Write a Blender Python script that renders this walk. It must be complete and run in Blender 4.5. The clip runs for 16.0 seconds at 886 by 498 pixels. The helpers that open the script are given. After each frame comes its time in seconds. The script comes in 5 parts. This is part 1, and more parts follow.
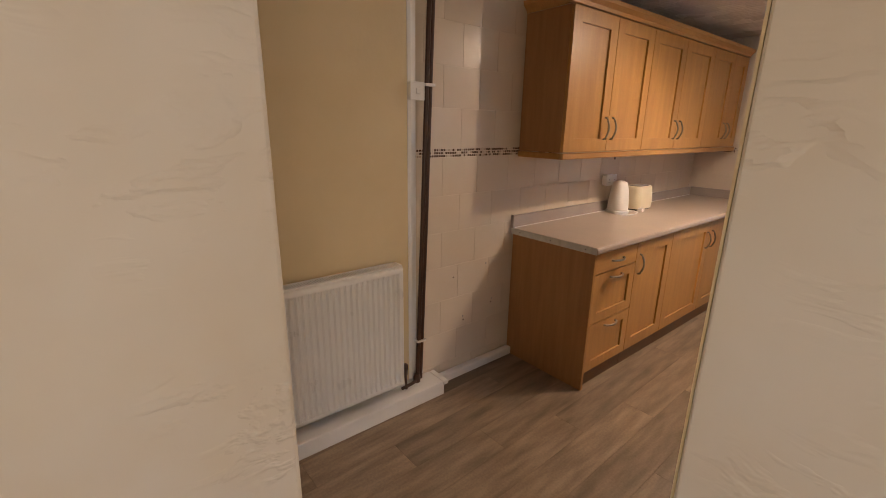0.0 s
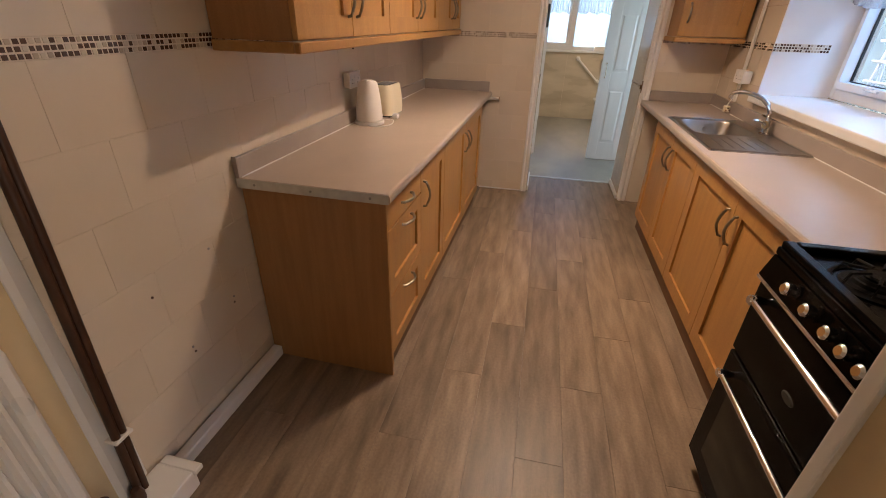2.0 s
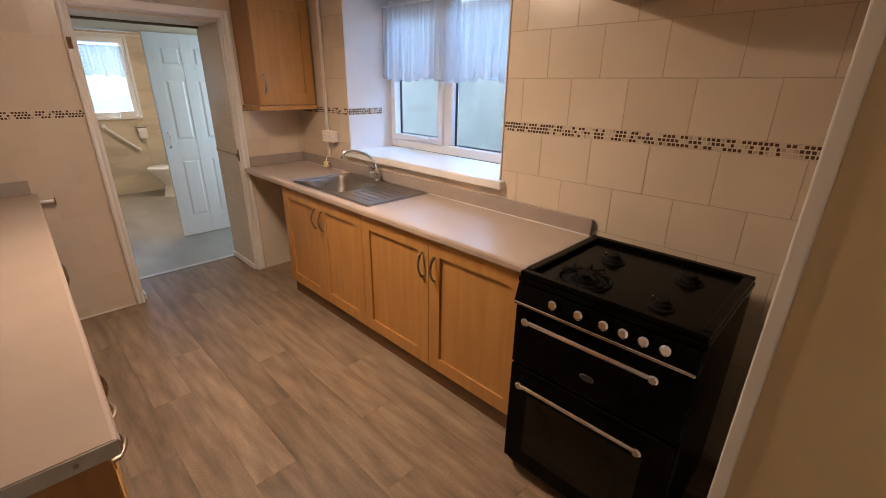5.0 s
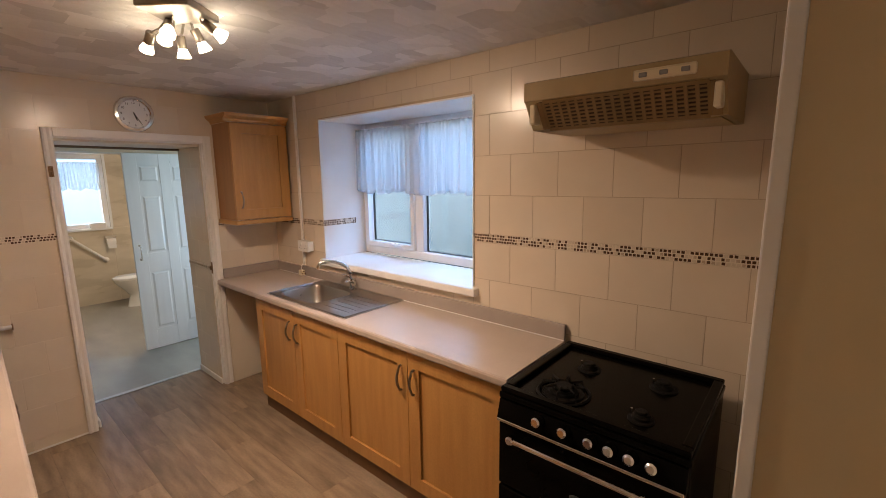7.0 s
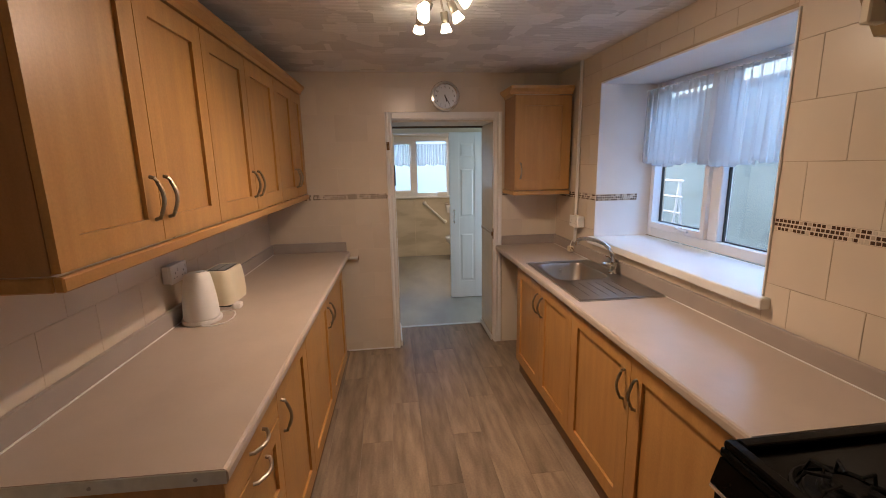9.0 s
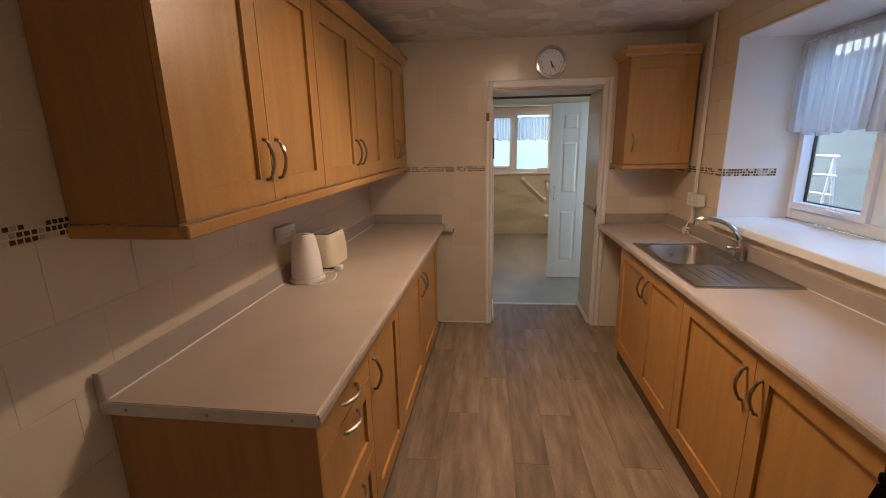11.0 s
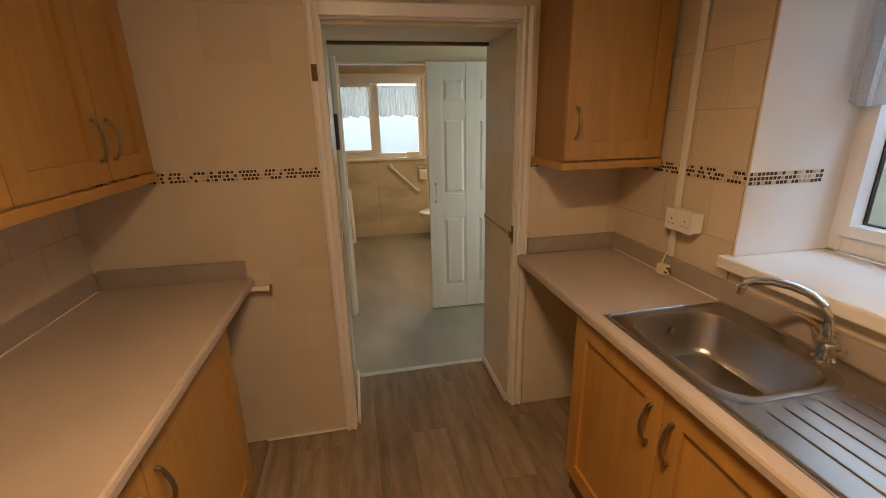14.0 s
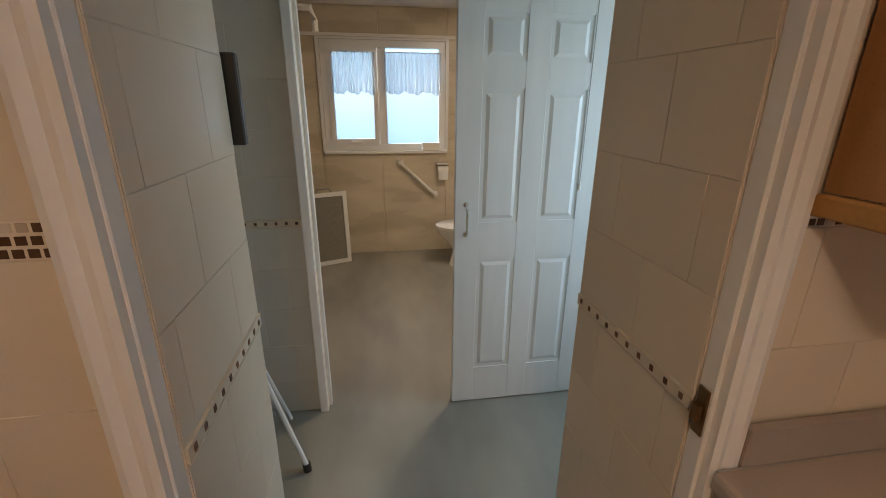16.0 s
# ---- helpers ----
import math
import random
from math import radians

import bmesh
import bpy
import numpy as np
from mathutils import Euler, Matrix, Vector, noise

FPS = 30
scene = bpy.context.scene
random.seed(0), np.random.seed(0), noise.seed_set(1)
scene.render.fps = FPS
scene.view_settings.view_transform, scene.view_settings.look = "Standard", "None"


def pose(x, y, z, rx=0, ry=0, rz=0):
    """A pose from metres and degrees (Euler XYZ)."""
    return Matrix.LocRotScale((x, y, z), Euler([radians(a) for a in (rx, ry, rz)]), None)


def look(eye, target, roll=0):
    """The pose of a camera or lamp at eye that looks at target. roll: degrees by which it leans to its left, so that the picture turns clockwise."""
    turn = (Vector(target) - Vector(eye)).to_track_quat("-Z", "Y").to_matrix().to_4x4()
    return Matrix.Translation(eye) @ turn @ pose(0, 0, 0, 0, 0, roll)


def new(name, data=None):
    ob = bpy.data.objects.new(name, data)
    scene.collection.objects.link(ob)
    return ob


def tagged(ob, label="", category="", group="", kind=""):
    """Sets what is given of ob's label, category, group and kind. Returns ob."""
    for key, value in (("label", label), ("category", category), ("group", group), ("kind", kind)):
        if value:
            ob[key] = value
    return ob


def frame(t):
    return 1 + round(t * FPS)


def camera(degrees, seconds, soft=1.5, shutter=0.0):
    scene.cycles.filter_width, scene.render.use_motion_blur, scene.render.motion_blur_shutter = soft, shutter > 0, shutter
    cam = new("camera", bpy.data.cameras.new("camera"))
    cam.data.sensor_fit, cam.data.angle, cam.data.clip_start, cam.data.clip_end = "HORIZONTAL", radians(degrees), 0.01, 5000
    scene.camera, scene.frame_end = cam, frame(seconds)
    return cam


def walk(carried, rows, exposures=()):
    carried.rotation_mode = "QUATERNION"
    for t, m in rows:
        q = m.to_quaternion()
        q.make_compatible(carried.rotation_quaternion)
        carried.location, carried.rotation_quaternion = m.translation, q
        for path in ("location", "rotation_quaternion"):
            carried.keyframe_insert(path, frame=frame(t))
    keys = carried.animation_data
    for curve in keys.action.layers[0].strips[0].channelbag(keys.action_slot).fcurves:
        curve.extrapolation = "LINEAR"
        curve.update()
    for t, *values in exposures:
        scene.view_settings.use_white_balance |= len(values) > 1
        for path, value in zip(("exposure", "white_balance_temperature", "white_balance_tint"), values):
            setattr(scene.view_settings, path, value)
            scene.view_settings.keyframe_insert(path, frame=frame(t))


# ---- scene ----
cam = camera(91.6, 16.0, soft=0.95)
PATH = [
    (0, (0.392, 0.36, 1.525), (1.642, 1.823, 0.983), 0.9),
    (0.5, (0.471, 0.581, 1.514), (1.929, 1.809, 0.91), 0.5),
    (1, (0.673, 0.768, 1.502), (2.216, 1.775, 0.724), -0.1),
    (1.5, (0.886, 0.911, 1.482), (2.5, 1.713, 0.615), -0.7),
    (2, (1.103, 1.038, 1.475), (2.83, 1.391, 0.53), 1.5),
    (2.5, (1.285, 1.141, 1.491), (3.034, 1.036, 0.527), 1.5),
    (3, (1.434, 1.18, 1.485), (3.155, 0.941, 0.495), 0.1),
    (3.5, (1.603, 1.245, 1.488), (3.27, 0.824, 0.466), 0.4),
    (4, (1.644, 1.391, 1.515), (3.157, 0.595, 0.477), 0.2),
    (4.5, (1.601, 1.48, 1.538), (2.969, 0.38, 0.581), 0.4),
    (5, (1.562, 1.551, 1.589), (2.865, 0.22, 0.861), 0.9),
    (5.2, (1.562, 1.528, 1.594), (2.869, 0.16, 0.947), 1.4),
    (7.3, (1.558, 1.582, 1.719), (2.843, 0.084, 1.397), -0.8),
    (7.5, (1.558, 1.563, 1.688), (2.852, 0.072, 1.367), -0.3),
    (8, (1.569, 1.496, 1.68), (3.011, 0.156, 1.325), -1.3),
    (8.5, (1.548, 1.219, 1.627), (3.343, 0.416, 1.262), -0.2),
    (9, (1.515, 1.107, 1.625), (3.462, 0.87, 1.233), -1.1),
    (9.5, (1.487, 1.115, 1.635), (3.44, 1.251, 1.225), -2.2),
    (9.7, (1.481, 1.136, 1.64), (3.421, 1.375, 1.222), -2.3),
    (11.8, (1.826, 1.069, 1.548), (3.737, 1.161, 0.967), -0.1),
    (12, (1.927, 1.065, 1.573), (3.838, 1.033, 0.984), -0.6),
    (12.5, (2.158, 1.057, 1.583), (4.037, 0.755, 0.965), 0.4),
    (13, (2.484, 0.979, 1.573), (4.362, 0.642, 0.975), -0.4),
    (13.5, (2.814, 0.97, 1.568), (4.692, 0.63, 0.97), -0.9),
    (14, (3.192, 0.968, 1.593), (5.065, 0.597, 0.998), -1.2),
    (14.5, (3.573, 0.884, 1.557), (5.441, 0.496, 0.955), -1.2),
    (15, (3.92, 0.831, 1.563), (5.784, 0.445, 0.951), -0.4),
    (15.5, (4.303, 0.827, 1.56), (6.17, 0.47, 0.937), 0.8),
    (16, (4.651, 0.759, 1.514), (6.52, 0.46, 0.869), 0.4),
]
EXPOSE = [
    (0, 3.34, 6500, 8), (0.6, 3.30, 6500, 10), (1, 3.18, 6600, 11), (2.5, 3.24, 6500, 10), (5, 3.28, 6500, 10), (7.5, 3.14, 6500, 10), (9, 2.94, 6500, 10),
    (12, 2.72, 7000, 9), (12.8, 2.62, 7600, 10), (13.5, 2.58, 9200, 11), (14.5, 2.8, 10200, 11), (15.3, 2.82, 8000, 10), (16, 2.76, 6900, 9),
]
walk(cam, [(t, look(eye, target, roll)) for t, eye, target, roll in PATH], EXPOSE)

# ---- light ----
world = bpy.data.worlds.new("overcast_sky")
scene.world = world
world.use_nodes = True
wn = world.node_tree
sky = wn.nodes.new("ShaderNodeTexSky")
sky.sky_type = "NISHITA"
sky.sun_disc = False
sky.sun_elevation, sky.sun_rotation = radians(48), radians(22)
sky.air_density, sky.dust_density = 1.0, 3.0
wn.links.new(sky.outputs[0], wn.nodes["Background"].inputs[0])
wn.nodes["Background"].inputs[1].default_value = 0.15
sun = new("sun", bpy.data.lights.new("sun", "SUN"))
sun.data.energy, sun.data.angle, sun.data.color = 0.5, radians(25), (1.0, 0.97, 0.93)
sun.matrix_world = look((6, 10, 13), (2, 0, 0))


def area(name, m, w, h, energy, color):
    lamp = new(name, bpy.data.lights.new(name, "AREA"))
    lamp.data.shape, lamp.data.size, lamp.data.size_y = "RECTANGLE", w, h
    lamp.data.energy, lamp.data.color = energy, color
    lamp.matrix_world = m
    return lamp


def bulb(name, p, way, energy, color, radius=0.02):
    """A reflector bulb: a soft, very wide beam along way."""
    lamp = new(name, bpy.data.lights.new(name, "SPOT"))
    lamp.data.energy, lamp.data.color, lamp.data.shadow_soft_size = energy, color, radius
    lamp.data.spot_size, lamp.data.spot_blend = radians(148), 0.9
    lamp.matrix_world = look(p, Vector(p) + way)
    return lamp


DAY = (0.22, 0.50, 1.0)
WARM = (1.0, 0.735, 0.535)
area("bathroom_window_light", look((9.19, 0.64, 1.55), (6, 0.64, 1.1)), 1.05, 0.9, 0.36, DAY)
area("kitchen_window_light", look((3.72, -1.45, 2.72), (3.72, 0.0, 1.0)), 1.4, 0.8, 4.8, DAY)
area("lobby_window_light", look((6.12, -1.02, 1.35), (6.3, 1, 0.9)), 0.6, 1.1, 1.6, (0.55, 0.79, 1.0))
# fill lamp added to brighten the entry room; its wall opening is unseen and assumed
area("entry_fill_light", look((-0.35, -1.68, 1.45), (0.3, 1.2, 1.2)), 1.5, 1.1, 2.7, (1.0, 0.80, 0.62))
area("bathroom_ceiling_light", look((7.35, -0.2, 2.232), (7.35, -0.2, 0)), 0.28, 0.28, 2.3, (1.0, 0.82, 0.63))

# ---- materials ----


def mat(name, c1, c2=None, scale=6.0, rough=0.5, metal=0.0, bump=0.0, bscale=60.0, stretch=(1, 1, 1), vary=0.0,
        spec=0.5, fine=0.0, coat=0.0, detail=4.0, mid=0.5, island=False, rvar=0.08):
    m = bpy.data.materials.new(name)
    m.use_nodes = True
    nt = m.node_tree
    n, l = nt.nodes, nt.links
    b = n["Principled BSDF"]
    b.inputs["Roughness"].default_value, b.inputs["Metallic"].default_value = rough, metal
    b.inputs["Specular IOR Level"].default_value = spec
    b.inputs["Coat Weight"].default_value = coat
    geo = n.new("ShaderNodeNewGeometry")
    mp = n.new("ShaderNodeMapping")
    mp.inputs["Scale"].default_value = stretch
    l.new(geo.outputs["Position"], mp.inputs["Vector"])
    info = n.new("ShaderNodeObjectInfo")
    rnd = geo.outputs["Random Per Island"] if island else info.outputs["Random"]
    if vary:
        off = n.new("ShaderNodeMath")
        off.operation = "MULTIPLY"
        off.inputs[1].default_value = 40.0
        l.new(rnd, off.inputs[0])
        l.new(off.outputs[0], mp.inputs["Location"])
    no = n.new("ShaderNodeTexNoise")
    no.inputs["Scale"].default_value, no.inputs["Detail"].default_value = scale, detail
    l.new(mp.outputs[0], no.inputs["Vector"])
    ramp = n.new("ShaderNodeValToRGB")
    ramp.color_ramp.elements[0].position, ramp.color_ramp.elements[1].position = mid - 0.22, mid + 0.22
    ramp.color_ramp.elements[0].color = (*c1, 1)
    ramp.color_ramp.elements[1].color = (*(c2 or c1), 1)
    l.new(no.outputs["Fac"], ramp.inputs[0])
    col = ramp.outputs[0]
    if fine:
        fn = n.new("ShaderNodeTexNoise")
        fn.inputs["Scale"].default_value = bscale * 3
        l.new(geo.outputs["Position"], fn.inputs["Vector"])
        fr = n.new("ShaderNodeMapRange")
        fr.inputs["From Min"].default_value, fr.inputs["From Max"].default_value = 0.3, 0.7
        fr.inputs["To Min"].default_value, fr.inputs["To Max"].default_value = 1 - fine, 1 + fine
        l.new(fn.outputs["Fac"], fr.inputs["Value"])
        mx = n.new("ShaderNodeVectorMath")
        mx.operation = "SCALE"
        l.new(col, mx.inputs[0])
        l.new(fr.outputs[0], mx.inputs["Scale"])
        col = mx.outputs[0]
    if vary:
        vr = n.new("ShaderNodeMapRange")
        vr.inputs["To Min"].default_value, vr.inputs["To Max"].default_value = 1 - vary, 1 + vary
        l.new(rnd, vr.inputs["Value"])
        vm = n.new("ShaderNodeVectorMath")
        vm.operation = "SCALE"
        l.new(col, vm.inputs[0])
        l.new(vr.outputs[0], vm.inputs["Scale"])
        col = vm.outputs[0]
    l.new(col, b.inputs["Base Color"])
    if rvar:
        rr = n.new("ShaderNodeMapRange")
        rr.inputs["To Min"].default_value, rr.inputs["To Max"].default_value = max(0.02, rough - rvar), min(1, rough + rvar)
        l.new(no.outputs["Fac"], rr.inputs["Value"])
        l.new(rr.outputs[0], b.inputs["Roughness"])
    if bump:
        bn = n.new("ShaderNodeTexNoise")
        bn.inputs["Scale"].default_value, bn.inputs["Detail"].default_value = bscale, 5.0
        l.new(mp.outputs[0], bn.inputs["Vector"])
        bp = n.new("ShaderNodeBump")
        bp.inputs["Strength"].default_value, bp.inputs["Distance"].default_value = bump, 0.01
        l.new(bn.outputs["Fac"], bp.inputs["Height"])
        l.new(bp.outputs[0], b.inputs["Normal"])
    return m


MAPLE = mat("maple_veneer", (0.43, 0.215, 0.062), (0.53, 0.285, 0.092), 3.5, 0.38, stretch=(7, 7, 0.7), vary=0.05, fine=0.05,
            bump=0.04, bscale=40)
MAPLE_H = mat("maple_veneer_lengthwise", (0.43, 0.215, 0.062), (0.53, 0.285, 0.092), 3.5, 0.38, stretch=(0.7, 7, 7), vary=0.05, fine=0.05,
              bump=0.04, bscale=40)
CARCASS = mat("cabinet_side_veneer", (0.34, 0.165, 0.06), (0.42, 0.215, 0.085), 4, 0.45, stretch=(8, 8, 0.6), fine=0.05)
DARK = mat("dark_gap", (0.035, 0.02, 0.012), (0.05, 0.03, 0.02), 5, 0.7)
PLINTH = mat("plinth_brown", (0.14, 0.075, 0.035), (0.19, 0.105, 0.05), 5, 0.5)
WORKTOP = mat("worktop_laminate", (0.44, 0.36, 0.30), (0.51, 0.42, 0.355), 5, 0.34, bump=0.015, bscale=220, fine=0.10)
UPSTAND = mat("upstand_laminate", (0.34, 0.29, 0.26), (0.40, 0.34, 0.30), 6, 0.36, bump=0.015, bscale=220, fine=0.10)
TILE = mat("cream_glazed_tile", (0.66, 0.565, 0.45), (0.72, 0.625, 0.505), 3.0, 0.24, vary=0.02, bump=0.06, bscale=11, rvar=0.06)
DARKGROUT = mat("brown_stained_grout", (0.42, 0.33, 0.23), (0.52, 0.42, 0.31), 9, 0.85, bump=0.1, bscale=150)
GROUT = mat("pale_grout", (0.68, 0.585, 0.47), (0.76, 0.665, 0.54), 9, 0.85, bump=0.1, bscale=150)
YELLOW = mat("cream_yellow_paint", (0.62, 0.49, 0.29), (0.69, 0.565, 0.36), 2.2, 0.6, bump=0.10, bscale=35)


def artex_material():
    """Cream paint over trowelled plaster: smooth fields broken by patches of ragged strokes."""
    m = mat("white_textured_paint", (0.65, 0.555, 0.43), (0.74, 0.685, 0.61), 1.6, 0.6, mid=0.45)
    n, l = m.node_tree.nodes, m.node_tree.links
    geo = n["Geometry"]
    warp = n.new("ShaderNodeTexNoise")
    warp.inputs["Scale"].default_value = 3.0
    l.new(geo.outputs["Position"], warp.inputs["Vector"])
    mp = n.new("ShaderNodeMapping")
    mp.inputs["Rotation"].default_value = (radians(25), radians(20), 0)
    mp.inputs["Scale"].default_value = (4, 4, 13)
    l.new(geo.outputs["Position"], mp.inputs["Vector"])
    bend = n.new("ShaderNodeVectorMath")
    bend.operation = "MULTIPLY_ADD"
    bend.inputs[1].default_value = (2.2, 2.2, 2.2)
    l.new(warp.outputs["Color"], bend.inputs[0])
    l.new(mp.outputs[0], bend.inputs[2])
    stroke = n.new("ShaderNodeTexNoise")
    stroke.inputs["Scale"].default_value, stroke.inputs["Detail"].default_value = 1.6, 3.0
    l.new(bend.outputs[0], stroke.inputs["Vector"])
    edge = n.new("ShaderNodeMapRange")
    edge.inputs["From Min"].default_value, edge.inputs["From Max"].default_value = 0.50, 0.60
    l.new(stroke.outputs["Fac"], edge.inputs["Value"])
    field = n.new("ShaderNodeTexNoise")
    field.inputs["Scale"].default_value = 2.3
    l.new(geo.outputs["Position"], field.inputs["Vector"])
    mask = n.new("ShaderNodeMapRange")
    mask.inputs["From Min"].default_value, mask.inputs["From Max"].default_value = 0.47, 0.60
    l.new(field.outputs["Fac"], mask.inputs["Value"])
    h = n.new("ShaderNodeMath")
    h.operation = "MULTIPLY"
    l.new(edge.outputs[0], h.inputs[0])
    l.new(mask.outputs[0], h.inputs[1])
    bp = n.new("ShaderNodeBump")
    bp.inputs["Strength"].default_value, bp.inputs["Distance"].default_value = 0.6, 0.006
    l.new(h.outputs[0], bp.inputs["Height"])
    l.new(bp.outputs[0], n["Principled BSDF"].inputs["Normal"])
    return m


ARTEX = artex_material()
PLASTER = mat("wall_paint_cream", (0.70, 0.62, 0.50), (0.76, 0.68, 0.56), 2.0, 0.6, bump=0.08, bscale=30)
WHITE = mat("white_gloss_paint", (0.78, 0.76, 0.73), (0.84, 0.82, 0.80), 4.0, 0.32, bump=0.05, bscale=25)
UPVC = mat("white_upvc", (0.80, 0.80, 0.80), (0.84, 0.84, 0.84), 3, 0.25)
PLASTIC = mat("white_plastic", (0.78, 0.76, 0.73), (0.82, 0.80, 0.77), 5, 0.35)
CREAMP = mat("cream_plastic", (0.76, 0.68, 0.50), (0.80, 0.72, 0.54), 5, 0.3)
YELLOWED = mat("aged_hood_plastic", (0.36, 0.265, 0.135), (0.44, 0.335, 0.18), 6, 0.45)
# browner than the hood body: the unlit underside's shade is in this colour
HOODGRILLE = mat("shaded_hood_grille", (0.20, 0.125, 0.05), (0.27, 0.175, 0.08), 9, 0.5)
GREYP = mat("grey_plastic", (0.25, 0.25, 0.25), (0.3, 0.3, 0.3), 5, 0.4)
BLACKP = mat("black_plastic", (0.018, 0.017, 0.016), (0.03, 0.028, 0.026), 5, 0.4)
ENAMEL = mat("black_enamel", (0.002, 0.0018, 0.0016), (0.004, 0.0035, 0.003), 8, 0.22, rvar=0.06, spec=0.06)
IRON = mat("cast_iron", (0.004, 0.0036, 0.0032), (0.008, 0.007, 0.006), 30, 0.65, bump=0.2, bscale=200, spec=0.15)
SMOKED = mat("dark_oven_glass", (0.010, 0.0085, 0.006), (0.014, 0.012, 0.008), 3, 0.06, rvar=0.02, spec=0.22)
CHROME = mat("chrome", (0.78, 0.78, 0.78), (0.82, 0.82, 0.82), 8, 0.12, 1.0, rvar=0.05)
FLOORBACK = mat("brown_floor_backing", (0.13, 0.09, 0.06), (0.17, 0.12, 0.08), 5, 0.7)
NICKEL = mat("brushed_nickel", (0.30, 0.255, 0.20), (0.38, 0.33, 0.27), 30, 0.36, 1.0, rvar=0.1)
STEEL = mat("brushed_stainless_steel", (0.42, 0.40, 0.375), (0.47, 0.445, 0.42), 6, 0.30, 1.0, rvar=0.03)
ALU = mat("dull_aluminium_strip", (0.50, 0.50, 0.49), (0.60, 0.60, 0.58), 30, 0.42, 0.7)
RUST = mat("dark_brown_pipe_paint", (0.040, 0.016, 0.009), (0.07, 0.03, 0.015), 14, 0.4, bump=0.1, bscale=80)
RAD = mat("white_radiator_enamel", (0.74, 0.72, 0.69), (0.79, 0.77, 0.74), 5, 0.3)
VINYL = mat("grey_speckled_vinyl", (0.23, 0.215, 0.185), (0.40, 0.38, 0.325), 1.7, 0.46, bump=0.06, bscale=120, fine=0.22, stretch=(0.7, 1.6, 1), detail=9)
MARBLE = mat("marbled_wall_panel", (0.50, 0.43, 0.32), (0.70, 0.62, 0.50), 1.5, 0.28, stretch=(1, 1.0, 3.2), detail=8)
MARBLE.node_tree.nodes["Mapping"].inputs["Rotation"].default_value = (radians(38), 0, 0)
LOBBYTILE = mat("white_glazed_tile", (0.62, 0.58, 0.52), (0.68, 0.64, 0.58), 3, 0.16, vary=0.03, bump=0.05, bscale=14)
DOORW = mat("white_satin_door", (0.74, 0.75, 0.76), (0.79, 0.80, 0.81), 3, 0.38, stretch=(6, 6, 0.6), bump=0.04, bscale=50)
CERAMIC = mat("white_ceramic", (0.80, 0.79, 0.76), (0.84, 0.83, 0.80), 3, 0.12)
CLOCKFACE = mat("clock_face", (0.72, 0.74, 0.76), (0.76, 0.78, 0.80), 4, 0.4)
BRASS = mat("dark_brass", (0.16, 0.09, 0.04), (0.24, 0.14, 0.06), 30, 0.4, 0.8)
BROWN = mat("brown_glass_mosaic", (0.12, 0.055, 0.033), (0.19, 0.10, 0.06), 40, 0.15, vary=0.35)
MESHG = mat("grey_mesh", (0.20, 0.19, 0.17), (0.27, 0.26, 0.23), 60, 0.7, bump=0.3, bscale=300)
BEAM = mat("brown_stained_timber", (0.12, 0.07, 0.035), (0.19, 0.11, 0.06), 6, 0.5, stretch=(6, 0.6, 6))
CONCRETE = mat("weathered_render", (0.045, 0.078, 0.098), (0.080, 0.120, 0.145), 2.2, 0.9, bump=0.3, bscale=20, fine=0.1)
PAVING = mat("grey_paving", (0.07, 0.075, 0.075), (0.11, 0.115, 0.11), 2.5, 0.9, bump=0.2, bscale=30)
MOSAIC = mat("mosaic", (0.5, 0.4, 0.3), None, 5, 0.15, rvar=0)
ramp = MOSAIC.node_tree.nodes["Color Ramp"]
ramp.color_ramp.interpolation = "CONSTANT"
for e, (p, c) in zip([ramp.color_ramp.elements[0], ramp.color_ramp.elements[1]] + [ramp.color_ramp.elements.new(v) for v in (0.45, 0.62)],
                     [(0.0, (0.085, 0.042, 0.023, 1)), (0.36, (0.16, 0.085, 0.048, 1)), (0.66, (0.66, 0.57, 0.46, 1)), (0.87, (0.40, 0.29, 0.20, 1))]):
    e.position, e.color = p, c
MOSAIC.node_tree.links.new(MOSAIC.node_tree.nodes["Geometry"].outputs["Random Per Island"], ramp.inputs[0])

# wood-look floor plank: grain along the room, knots and a slow tint
PLANK = mat("grey_oak_vinyl", (0.155, 0.108, 0.071), (0.345, 0.252, 0.172), 3.0, 0.42, stretch=(1.1, 6.5, 1), vary=0.20, fine=0.09,
            bump=0.05, bscale=30, detail=11)


